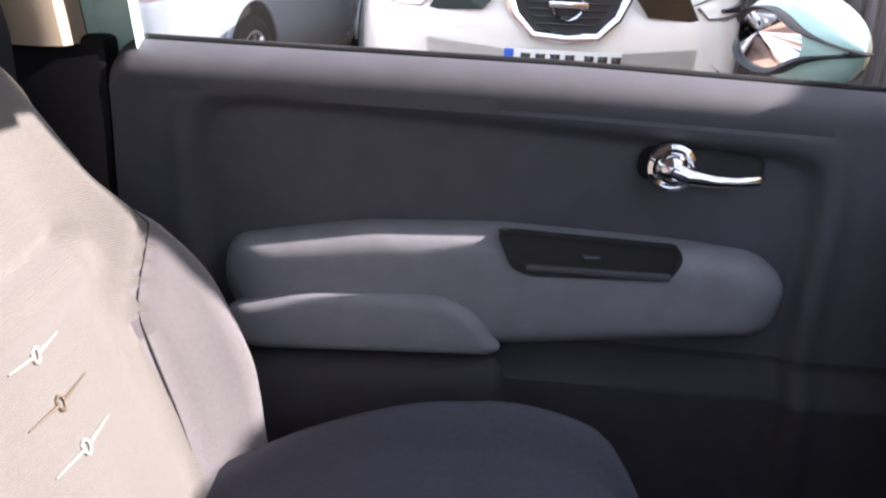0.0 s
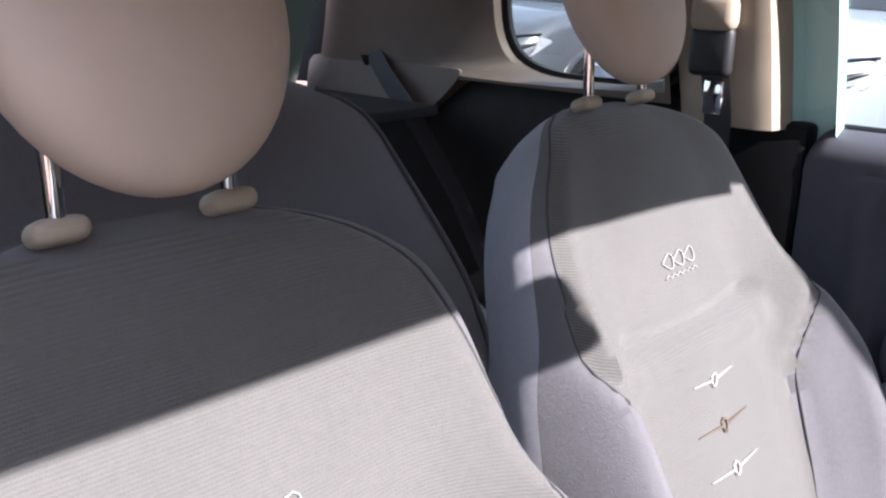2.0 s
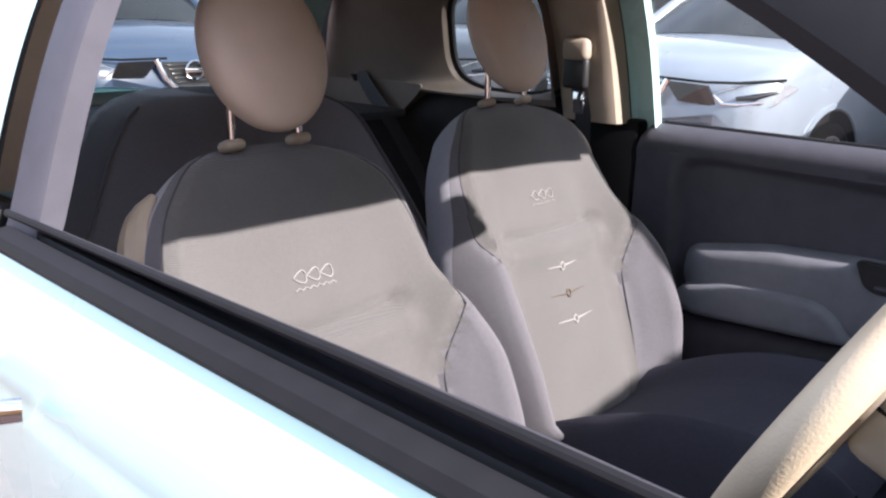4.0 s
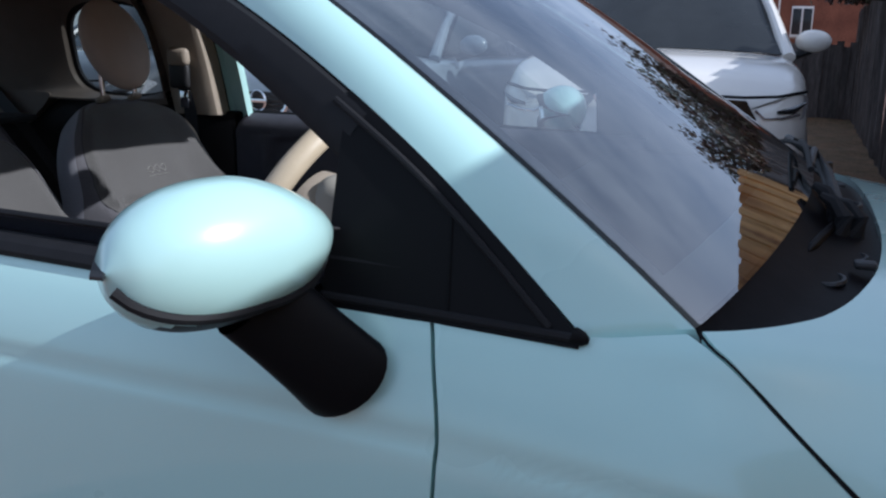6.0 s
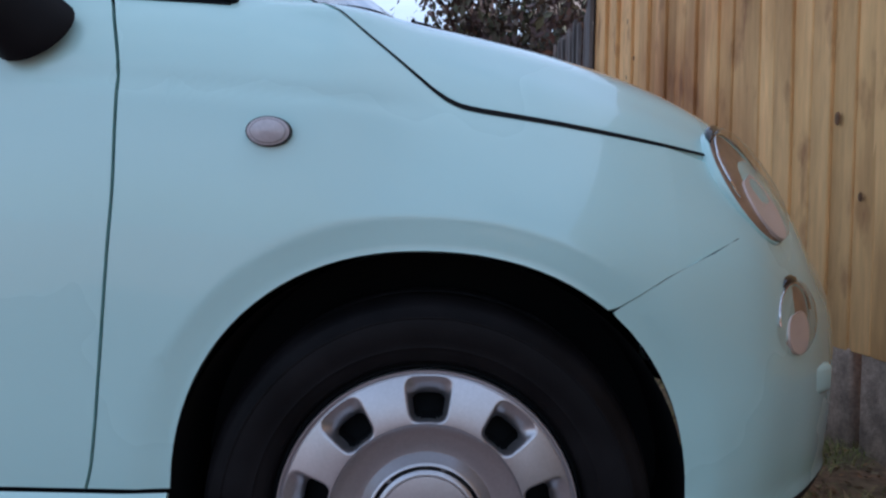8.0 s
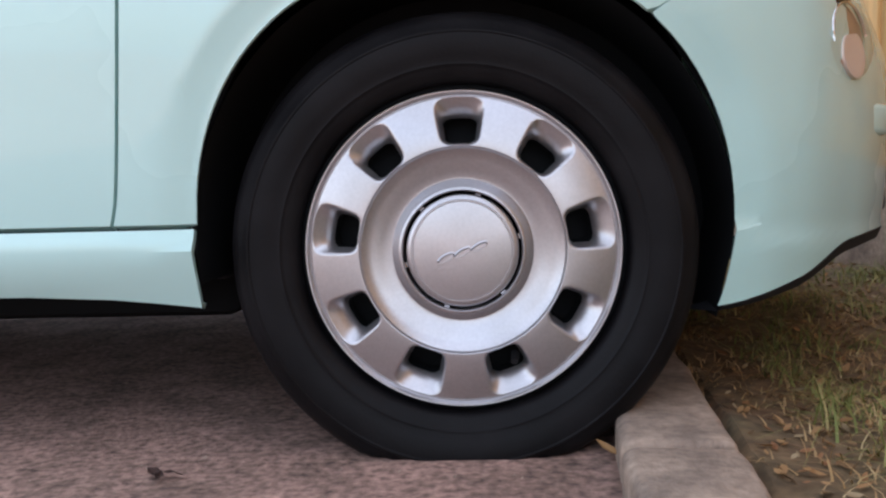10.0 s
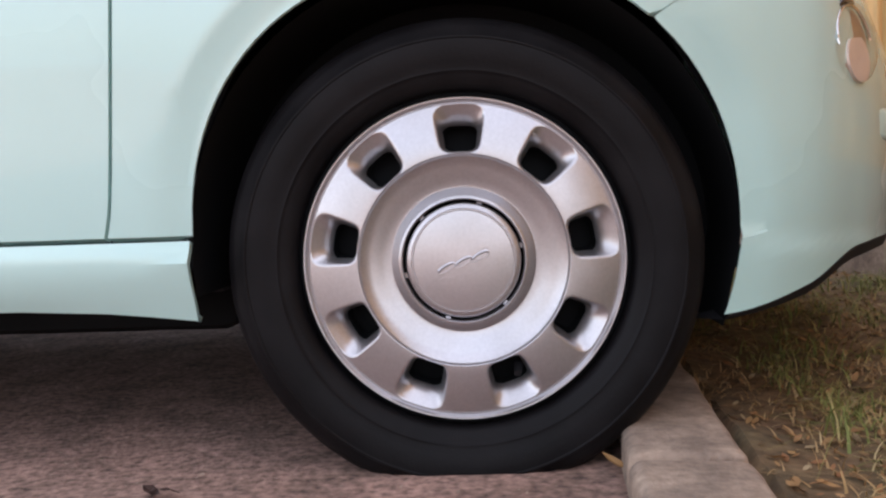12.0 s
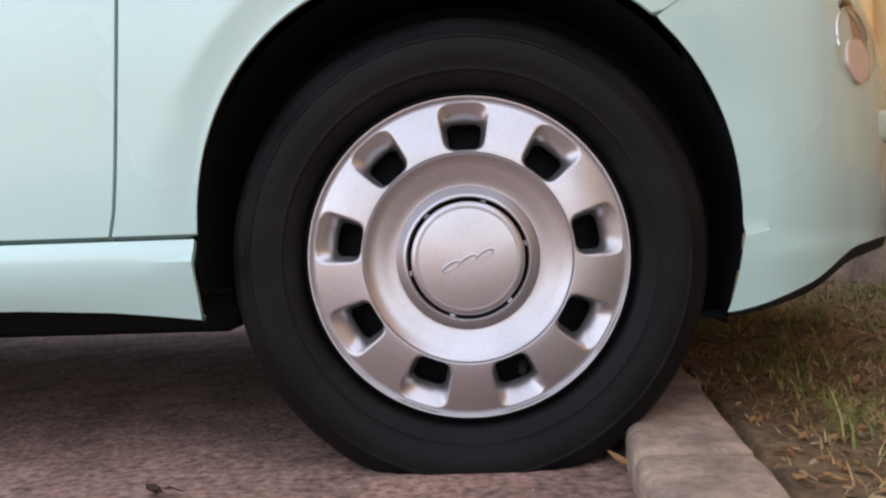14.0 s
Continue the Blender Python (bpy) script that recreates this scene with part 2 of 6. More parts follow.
def tube(points, r, sides=8, bm=None):
    """A round bar along points."""
    own = bm or bmesh.new()
    pts = [Vector(p) for p in points]
    rings = []
    for i, p in enumerate(pts):
        d = (pts[min(i + 1, len(pts) - 1)] - pts[max(i - 1, 0)]).normalized()
        q = d.to_track_quat("Z", "Y")
        rr = r[i] if isinstance(r, (list, tuple)) else r
        rings.append([own.verts.new(p + q @ Vector((rr * math.cos(k * 2 * math.pi / sides), rr * math.sin(k * 2 * math.pi / sides), 0))) for k in range(sides)])
    for a, b in zip(rings, rings[1:]):
        for k in range(sides):
            own.faces.new((a[k], a[(k + 1) % sides], b[(k + 1) % sides], b[k]))
    own.faces.new(rings[0])
    own.faces.new(rings[-1])
    return own


def grid(rows, flange=0.0, inward=None, closed_u=False, closed_v=False, bm=None):
    """A sheet through rows of points. flange: the border is folded by that depth along inward(point)."""
    own = bm or bmesh.new()
    vs = [[own.verts.new(p) for p in r] for r in rows]
    nu, nv = len(vs), len(vs[0])
    for i in range(nu if closed_u else nu - 1):
        for j in range(nv if closed_v else nv - 1):
            q = (vs[i][j], vs[(i + 1) % nu][j], vs[(i + 1) % nu][(j + 1) % nv], vs[i][(j + 1) % nv])
            if len(set(q)) == 4:
                own.faces.new(q)
    if flange:
        ring = [vs[i][0] for i in range(nu)] + [vs[-1][j] for j in range(1, nv)] + [vs[i][-1] for i in range(nu - 2, -1, -1)] + [vs[0][j] for j in range(nv - 2, 0, -1)]
        mid = [own.verts.new(v.co + inward(v.co) * flange * 0.25 + Vector((0, 0, 0))) for v in ring]
        low = [own.verts.new(v.co + inward(v.co) * flange) for v in ring]
        for k in range(len(ring)):
            k2 = (k + 1) % len(ring)
            own.faces.new((ring[k], ring[k2], mid[k2], mid[k]))
            own.faces.new((mid[k], mid[k2], low[k2], low[k]))
    return own


def prism(outline, lift, bm=None):
    """A plate between a closed outline of points and the same outline moved by lift."""
    own = bm or bmesh.new()
    a = [own.verts.new(p) for p in outline]
    b = [own.verts.new(Vector(p) + Vector(lift)) for p in outline]
    own.faces.new(a)
    own.faces.new(b[::-1])
    for k in range(len(a)):
        k2 = (k + 1) % len(a)
        own.faces.new((a[k], b[k], b[k2], a[k2]))
    return own


def round_poly(points, r, seg=4):
    """A closed flat outline with its corners rounded."""
    out, n = [], len(points)
    for i in range(n):
        p, a, b = Vector(points[i]), Vector(points[i - 1]), Vector(points[(i + 1) % n])
        da, db = a - p, b - p
        ra = min(r, da.length * 0.45, db.length * 0.45)
        s, e = p + da.normalized() * ra, p + db.normalized() * ra
        for k in range(seg + 1):
            f = k / seg
            out.append((1 - f) ** 2 * s + 2 * f * (1 - f) * p + f * f * e)
    return out


def lathe(profile, axis_at, sides=64, bm=None):
    """Turns (radius, y) points round an axis along y."""
    own = bm or bmesh.new()
    c = Vector(axis_at)
    rows = [[c + Vector((r * math.cos(k * 2 * math.pi / sides), y, r * math.sin(k * 2 * math.pi / sides))) for r, y in profile] for k in range(sides)]
    return grid(rows, closed_u=True, bm=own)


def hermite(xs, ys, x):
    """Smooth interpolation through points, without overshoot."""
    xs, ys = np.asarray(xs, float), np.asarray(ys, float)
    x = min(max(x, xs[0]), xs[-1])
    i = int(min(max(np.searchsorted(xs, x) - 1, 0), len(xs) - 2))
    d = np.diff(ys, axis=0) / (np.diff(xs)[:, None] if ys.ndim > 1 else np.diff(xs))

    def tangent(k):
        if k == 0:
            return d[0]
        if k == len(xs) - 1:
            return d[-1]
        return np.where(d[k - 1] * d[k] > 0, 2 * d[k - 1] * d[k] / (d[k - 1] + d[k] + 1e-12 * np.sign(d[k])), 0)
    h = xs[i + 1] - xs[i]
    t = (x - xs[i]) / h
    return ((2 * t**3 - 3 * t**2 + 1) * ys[i] + (t**3 - 2 * t**2 + t) * h * tangent(i)
            + (-2 * t**3 + 3 * t**2) * ys[i + 1] + (t**3 - t**2) * h * tangent(i + 1))


def lin(xs, ys, x):
    return float(np.interp(x, xs, ys))


# ---- the small hatchback: x ahead, y from its right side to its left, front hub at x = 0 ----
WIDTH = 1.627
MID = WIDTH / 2
car = thing("hatchback_car", "pale mint green three-door hatchback parked nose-in at a kerb", "car")

# Half sections of the body, from the sill up over the shoulder to the middle of the bonnet.
SECTIONS = [
    (-2.83, [(.60, .36), (.52, .40), (.46, .50), (.44, .62), (.46, .76), (.50, .90), (.56, .96), (.68, .99), (MID, 1.0)]),
    (-2.74, [(.28, .30), (.20, .36), (.15, .48), (.13, .64), (.15, .80), (.21, .95), (.30, .99), (.50, 1.0), (MID, 1.0)]),
    (-2.55, [(.13, .24), (.08, .33), (.045, .47), (.03, .64), (.045, .82), (.10, .97), (.17, 1.0), (.40, 1.0), (MID, 1.0)]),
    (-2.30, [(.07, .22), (.04, .31), (.015, .46), (.0, .64), (.014, .83), (.075, .975), (.14, 1.0), (.40, 1.0), (MID, 1.0)]),
    (-1.60, [(.052, .225), (.032, .31), (.012, .45), (.0, .64), (.012, .835), (.066, .967), (.14, .99), (.40, 1.0), (MID, 1.0)]),
    (-1.00, [(.050, .225), (.030, .31), (.012, .45), (.0, .64), (.012, .835), (.062, .953), (.14, .97), (.40, .99), (MID, 1.0)]),
    (-0.42, [(.050, .215), (.028, .31), (.012, .45), (.0, .64), (.012, .830), (.064, .936), (.14, .955), (.40, .99), (MID, 1.0)]),
    (-0.25, [(.052, .215), (.024, .31), (.008, .45), (.0, .64), (.013, .825), (.064, .928), (.13, .950), (.40, .985), (MID, .995)]),
    (-0.15, [(.052, .215), (.022, .31), (.006, .45), (.0, .64), (.014, .82), (.062, .908), (.125, .948), (.40, .978), (MID, .988)]),
    (0.00, [(.050, .21), (.020, .31), (.004, .45), (.0, .65), (.050, .81), (.106, .885), (.186, .929), (.42, .965), (MID, .977)]),
    (0.15, [(.048, .205), (.022, .31), (.008, .45), (.006, .64), (.075, .79), (.132, .856), (.216, .902), (.45, .943), (MID, .957)]),
    (0.30, [(.065, .205), (.050, .31), (.042, .45), (.040, .62), (.110, .756), (.164, .815), (.250, .862), (.48, .901), (MID, .916)]),
    (0.42, [(.115, .232), (.098, .33), (.088, .45), (.094, .60), (.150, .702), (.200, .763), (.285, .809), (.52, .850), (MID, .864)]),
    (0.52, [(.200, .275), (.185, .36), (.178, .45), (.190, .55), (.225, .642), (.272, .696), (.366, .743), (.57, .781), (MID, .799)]),
    (0.60, [(.310, .280), (.292, .36), (.285, .45), (.300, .53), (.335, .59), (.385, .630), (.470, .670), (.62, .700), (MID, .712)]),
    (0.66, [(.430, .280), (.410, .36), (.400, .44), (.412, .51), (.442, .55), (.485, .580), (.565, .610), (.68, .628), (MID, .635)]),
    (0.70, [(.600, .290), (.580, .36), (.572, .43), (.580, .48), (.602, .51), (.632, .530), (.685, .545), (.75, .551), (MID, .555)]),
    (0.712, [(.800, .33), (.795, .36), (.795, .40), (.795, .43), (.797, .45), (.80, .460), (.804, .465), (.81, .47), (MID, .47)]),
]
SEC_X = [r[0] for r in SECTIONS]
SEC_P = np.array([[c for yz in r[1] for c in yz] for r in SECTIONS])


def section(x):
    return np.reshape(hermite(SEC_X, SEC_P, x), (9, 2))


def on_section(p, s):
    s = min(max(s, 0.0), 8.0)
    i = min(int(s), 7)
    t = s - i
    a, b, c, d = p[max(i - 1, 0)], p[i], p[i + 1], p[min(i + 2, 8)]
    if i == 7:
        d = np.array([2 * MID - p[7][0], p[7][1]])
    return 0.5 * (2 * b + (c - a) * t + (2 * a - 5 * b + 4 * c - d) * t * t + (3 * b - a - 3 * c + d) * t**3)


def skin(x, s, out=0.0):
    y, z = on_section(section(x), s)
    # pressed crease along the flank
    y += .0030 * math.exp(-((z - lin([-2.6, -.517, -.38, -.25, -.11, .0], [.852, .836, .828, .820, .809, .801], x)) / .008) ** 2) * min(max((.03 - x) / .10, 0), 1)
    # turned-in lip round the wheel openings
    for cx in (0.0, -2.30):
        q = ((abs(x - cx + .005) / (.335 if 0 < x < .5 else .316)) ** 2.2 + (abs(z - .302) / .323) ** 2.2) ** (1 / 2.2)
        d = (q - 1) * .32
        if -.01 < d < .040 and z > .30:
            y += .009 * min(1.0, (.040 - d) / .034) ** .8
    # lower lip of the front bumper stands a little proud
    if x > .33:
        y -= .006 * min((x - .33) / .05, 1) / (1 + math.exp(min(max((z - .286) / .0025, -30), 30)))
    return Vector((x, y - out, z))


def s_at(x, z):
    """The place on the section at x where the side reaches height z."""
    p = section(x)
    ss = np.linspace(0, 8, 161)
    zz = np.maximum.accumulate([on_section(p, s)[1] for s in ss])
    return float(np.interp(z, zz, ss))


def side(x, z, out=0.0):
    return skin(x, s_at(x, z), out)


def inside(p):
    """Towards the inside of the car."""
    return Vector((-0.15 if p.x > 0.3 else 0.0, 1.0 if p.y < MID else -1.0, -0.35)).normalized()


def flip(bm):
    """The same on the car's other side."""
    for v in bm.verts:
        v.co.y = WIDTH - v.co.y
    return bm


def both(build):
    """Right and left."""
    return ((build(), ""), (flip(build()), "left"))


SHUT_Z = [.318, .354, .478, .614, .716, .826, .917, .960]
SHUT_X = [-.424, -.415, -.401, -.389, -.382, -.381, -.400, -.420]
LINE_X = [-.155, -.121, -.085, -.047, .002, .020, .037, .060, .162, .266, .345, .400]
LINE_Z = [.946, .928, .897, .865, .823, .811, .804, .800, .787, .772, .760, .752]
SEAM_X = [.200, .223, .290, .361, .400, .47]
SEAM_Z = [.540, .553, .594, .627, .645, .670]
ARCH_R, ARCH_F, ARCH_Z = 0.316, 0.335, 0.302
G = 0.0023


def arch_z(x):
    return ARCH_Z + .323 * max(1 - (abs(x + .005) / (ARCH_R if x < 0 else ARCH_F)) ** 2.2, 0.0) ** (1 / 2.2)


def arch_x(z):
    return -.005 + ARCH_F * max(1 - (abs(z - ARCH_Z) / .323) ** 2.2, 0.0) ** (1 / 2.2)


def front_wing():
    xs = sorted(set([-.44 + .02 * k for k in range(0, 6)] + [-.321 + ARCH_R * (1 - math.cos(a * math.pi / 48)) for a in range(0, 49)]))
    xs = [x for x in xs if x < .38] + [.385, .394, .402]
    rows = []
    for x in xs:
        lo = max(arch_z(x), .322 if x < -.30 else 0) if x > -.321 else .322
        if x > .20:
            lo = max(lo, lin(SEAM_X, SEAM_Z, x) + .0008)
        hi = lin([-.258, -.155], [.938, .9445], x) if x < -.155 else lin(LINE_X, LINE_Z, x) - G
        if x > .35:
            hi = lin([.35, .402], [.755, .735], x)
        row = []
        for k in range(49):
            z = lo + (hi - lo) * k / 48
            xx = max(x, hermite(SHUT_Z, SHUT_X, z) + G)
            row.append(side(xx, z))
        rows.append(row)
    def fold(p):
        # short round the wheel opening
        q = ((abs(p.x + .005) / (ARCH_R if p.x < 0 else ARCH_F)) ** 2.2 + (abs(p.z - ARCH_Z) / .323) ** 2.2) ** (1 / 2.2)
        return inside(p) * (.22 if abs(q - 1) < .03 else 1)
    return grid(rows, 0.018, fold)


for bm, tag in both(front_wing):
    part("front_wing", bm, PAINT, car)


def bonnet_rear(v):
    return hermite([0, .05, .10, .16, .30, .5, .75, 1], [-.150, -.105, -.070, -.040, -.004, .026, .042, .045], v)


def bonnet():
    def half():
        rows = []
        for j in range(41):
            v = (j / 40) ** 1.15
            xr = bonnet_rear(v)
            xf = hermite([0, .15, .33, .67, 1], [.365, .405, .450, .565, .628], v)
            row = []
            for k in range(37):
                x = xr + (xf - xr) * k / 36
                xb = -.150 + (.365 + .150) * k / 36
                sl = s_at(xb, lin(LINE_X, LINE_Z, xb) + G)
                row.append(skin(x, sl * (1 - v) + 8 * v))
            rows.append(row)
        return rows
    rows = half()
    rows += [[Vector((p.x, WIDTH - p.y, p.z)) for p in r] for r in rows[-2::-1]]
    return grid(rows, 0.016, lambda p: Vector((0, 0, -1)))


part("bonnet", bonnet(), PAINT, car)


def front_bumper():
    border = [(.309, .20), (.324, .26)] + [(arch_x(z), z) for z in np.linspace(.30, .548, 14)] + [(.224, .5535), (.290, .5945), (.361, .6275), (.400, .6455)]
    bs = [s_at(x, z - .0008) for x, z in border]
    bx = [x + .0008 for x, z in border]
    bs[0] = 0.0
    bs += [4.6, 5.2, 6.0, 7.0, 8.0]
    bx += [.4045, .40, .448, .570, .633]

    def half():
        rows = []
        for s in sorted(set([8 * j / 64 for j in range(65)] + bs)):
            xr = lin(bs, bx, s)
            rows.append([skin(xr + (.7119 - xr) * (1 - (1 - k / 36) ** 1.6), s) for k in range(37)])
        return rows
    rows = half()
    rows += [[Vector((p.x, WIDTH - p.y, p.z)) for p in r] for r in rows[-2::-1]]
    return grid(rows, 0.003, lambda p: Vector((0, 1 if p.y < MID else -1, 0)))


part("front_bumper", front_bumper(), PAINT, car)


def door_skin():
    rows = []
    for k in range(65):
        z0 = k / 64
        row = []
        for i in range(41):
            f = i / 40
            z = .322 + (lin([-1.56, -1.0, -.42], [.962, .952, .935], -1.56 + 1.16 * f) - .322) * z0
            xf = hermite(SHUT_Z, SHUT_X, z) - G
            xb = -1.56 - .02 * math.sin(math.pi * z0)
            row.append(side(xb + (xf - xb) * f, z))
        rows.append(row)
    return grid(rows, 0.02, inside)


def rear_quarter():
    rows = []
    cx = -2.30
    xs = sorted([-1.567, -1.60, -1.70, -1.80, -1.90, -1.96] + [cx + ARCH_R * math.cos(a * math.pi / 40) for a in range(0, 41)] + [-2.65, -2.70, -2.74, -2.78, -2.80, -2.82])
    for x in xs:
        lo = .322
        if abs(x - cx) < ARCH_R:
            lo = max(.322 if x > cx else .26, ARCH_Z + math.sqrt(max(ARCH_R**2 - (x - cx) ** 2, 0)))
        elif x < cx:
            lo = .26
        s0, s1 = s_at(x, lo), 5.0
        rows.append([skin(x, s0 + (s1 - s0) * k / 28) for k in range(29)])
    return grid(rows, 0.02, inside)


def sill():
    rows = []
    for i in range(31):
        x = -.325 - i / 30 * 1.655
        rows.append([side(x, .318 - G), side(x, .305, .006), side(x, .29, .010), side(x, .27, .008), side(x, .25, .004)] + [Vector((x, .05, lin([-.55, -.42, -.325], [.234, .228, .217], x))), Vector((x, .058, lin([-.55, -.42, -.325], [.234, .228, .217], x) + .006))])
    return grid(rows, 0.01, inside)


for bm, tag in both(rear_quarter):
    part("rear_quarter_panel", bm, PAINT, car)
for bm, tag in both(sill):
    part("side_sill", bm, PAINT, car)

# tail panel, closed round the back
rows = [[skin(-2.83, s) for s in np.linspace(.5, 8, 25)]]
rows += [[Vector((-2.84, p.y + .06 if p.y < MID - .06 else MID, p.z)) for p in rows[0]]]
rows += [[Vector((-2.84, WIDTH - p.y, p.z)) for p in rows[1]], [Vector((-2.83, WIDTH - p.y, p.z)) for p in rows[0]]]
part("tailgate", grid(rows), PAINT, car)

# Dark inner shell behind the shut lines and the wheel arches.
def arch_liner(cx):
    rows = []
    rf = ARCH_F if cx == 0 else ARCH_R
    for k in range(-4, 45):
        a = math.pi * min(max(k / 40, 0), 1)
        x, z = cx - .005 + ((rf if a < math.pi / 2 else ARCH_R) + .004) * math.cos(a), ARCH_Z + (ARCH_R + .004) * math.sin(a)
        drop = -k if k < 0 else max(k - 40, 0)
        z -= drop * (.028 if k < 0 else .014)
        x -= (.006 if k < 0 else 0) * drop
        y0 = max(.016, side(min(max(x, -2.7), .45), max(z, .23)).y + .010)
        rows.append([Vector((x, y, z)) for y in (y0, y0 + .014, .14, .24)] + [Vector((cx + .1 * math.cos(a), .25, ARCH_Z + .1 * math.sin(a) - drop * .03))])
    return grid(rows)


for cx in (0.0, -2.30):
    for bm, tag in both(lambda: arch_liner(cx)):
        part("wheel_arch_liner", bm, GAP, car)


def inner_shell():
    bm = bmesh.new()
    rows = []
    for x in (-2.0, -1.56, -1.2, -.8, -.5, -.40, -.37, -.335):
        rows.append([side(x, z, -.022) for z in (.24, .32, .45, .6, .75, .86, .925)])
    grid(rows, bm=bm)
    rows = []
    for x in (-.34, -.3, -.26, -.22, -.16, -.1, -.04, 0, .05, .1, .16, .2, .24, .3, .36, .42):
        zz = max(arch_z(x) + .005, .33)
        top = .93 if x < -.15 else lin(LINE_X, LINE_Z, x) + .03
        rows.append([side(x, zz + (min(top, .92) - zz) * k / 8, -.022) for k in range(9)])
    return grid(rows, bm=bm)


for bm, tag in both(inner_shell):
    part("inner_body", bm, GAP, car)
def bonnet_gap():
    """Near-black strip laid over the joint between bonnet and wing for its shade."""
    rows = []
    for k in range(60):
        x = -.152 + (.372 + .152) * k / 59
        s = s_at(x, lin(LINE_X, LINE_Z, x))
        rows.append([skin(x, s + o, .0006) + Vector((0, 0, .0006)) for o in (-.030, 0, .030)])
    return grid(rows)


for bm, tag in both(bonnet_gap):
    part("bonnet_gap_shade", bm, GAP, car)
part("floor_pan", box(2.0, 1.12, .10, (-1.33, MID, .222), .03), GAP, car)
part("under_tray", box(.66, .98, .05, (.0, MID, .175), .02), GAP, car)
part("bulkhead", box(.03, 1.3, .62, (-.34, MID, .55), .005), CARPET, car)
# unseen box added to deepen the shade on the ground below the bumper
part("bumper_shade_box", box(.20, .86, .03, (.36, MID, .245), .012), GAP, car)
part("engine_bay", box(.62, 1.0, .42, (.02, MID, .50), .04), GAP, car)


# ---- pillars, roof, glass ----
PILLAR_OUT = [(-.258, .078, .938), (-.345, .096, 1.015), (-.43, .115, 1.085), (-.53, .143, 1.152), (-.64, .173, 1.217), (-.75, .203, 1.272), (-.95, .245, 1.357), (-1.12, .262, 1.392)]
PILLAR_IN = [(-.158, .125, .944), (-.236, .139, 1.005), (-.318, .153, 1.066), (-.44, .174, 1.152), (-.53, .190, 1.212), (-.61, .205, 1.262), (-.78, .240, 1.360), (-.92, .275, 1.425)]
ROOF_EDGE = [(-1.12, .262, 1.392), (-1.4, .262, 1.408), (-1.7, .264, 1.410), (-2.0, .270, 1.400), (-2.25, .285, 1.375), (-2.42, .300, 1.335)]


def along(pts, f):
    return Vector(hermite(np.linspace(0, 1, len(pts)), np.array(pts), f))


def gy(z):
    return hermite([.93, 1.0, 1.1, 1.2, 1.3, 1.36, 1.42], [.064, .088, .118, .155, .205, .240, .270], z)


def a_pillar():
    rows = [[Vector(PILLAR_OUT[0]).lerp(Vector(PILLAR_IN[0]), k / 10) + Vector((.010, .006, -.022)) for k in range(11)]]
    for i in range(49):
        a, b = along(PILLAR_OUT, i / 48), along(PILLAR_IN, i / 48)
        c = (a + b) / 2 + Vector((.012, -.018, .012)) * min(1.0, i / 8)
        rows.append([(1 - t) ** 2 * a + 2 * t * (1 - t) * c + t * t * b for t in [k / 10 for k in range(11)]])
    return grid(rows, 0.02, inside)


for bm, tag in both(a_pillar):
    part("windscreen_pillar", bm, PAINT, car)


def pillar_trim():
    rows = []
    for i in range(33):
        a, b = along(PILLAR_OUT, i / 32) + Vector((-.004, .03, -.006)), along(PILLAR_IN, i / 32) + Vector((-.022, .022, -.013))
        m = (a + b) / 2 + Vector((-.020, .018, -.016))
        rows.append([(1 - t) ** 2 * a + 2 * t * (1 - t) * m + t * t * b for t in [k / 6 for k in range(7)]])
    return grid(rows)


for bm, tag in both(pillar_trim):
    part("pillar_trim", bm, BLACK_PLASTIC, car)


def door_frame_seal():
    """Black rubber round the door's window, from the sail panel up and along the roof."""
    rows = []
    pts = [along(PILLAR_OUT, .40 + .60 * k / 30) for k in range(31)] + [Vector(p) for p in ROOF_EDGE[1:2]] + [Vector((-1.56, .263, 1.41))]
    for i, p in enumerate(pts):
        d = (pts[min(i + 1, len(pts) - 1)] - pts[max(i - 1, 0)]).normalized()
        down = Vector((-abs(d.z), .0, -abs(d.x)))
        k0 = 1.28 - .27 * min(1.0, i / 16)
        q = lambda k, o: Vector((p.x + down.x * k * k0, gy(p.z + down.z * k * k0) + .010 + o, p.z + down.z * k * k0))
        rows.append([p + Vector((0, .012, 0)), q(.004, -.008), q(.022, -.010), q(.040, -.006), q(.051, .004), q(.054, .026), q(.018, .048)])
    return grid(rows)


for bm, tag in both(door_frame_seal):
    part("window_seal", bm, RUBBER, car)


def windscreen_point(u, v):
    a = along(PILLAR_IN, v)
    b = Vector((a.x, WIDTH - a.y, a.z))
    p = a.lerp(b, u)
    w = 1 - (2 * u - 1) ** 2
    w = w ** .8 if w > 0 else 0
    p.x += (.115 - .055 * v) * w
    p.z += (.072) * w
    return p


part("windscreen", grid([[windscreen_point(.004 + .992 * i / 40, .0 + .98 * j / 24) for j in range(25)] for i in range(41)]), SCREEN_GLASS, car)


def screen_band():
    bm = bmesh.new()
    for us in ([0, .006, .012, .018], [1, .994, .988, .982]):
        grid([[windscreen_point(u, j / 30 * .98) + Vector((-.004, 0, -.004)) for u in us] for j in range(31)], bm=bm)
    # bottom border, made deeper to paint in the dashboard's dark reflection
    grid([[windscreen_point(i / 40, v) + Vector((-.004, 0, -.004)) for v in (0, .03, .06, .085)] for i in range(41)], bm=bm)
    return bm


part("windscreen_black_border", screen_band(), GLOSS_BLACK, car)


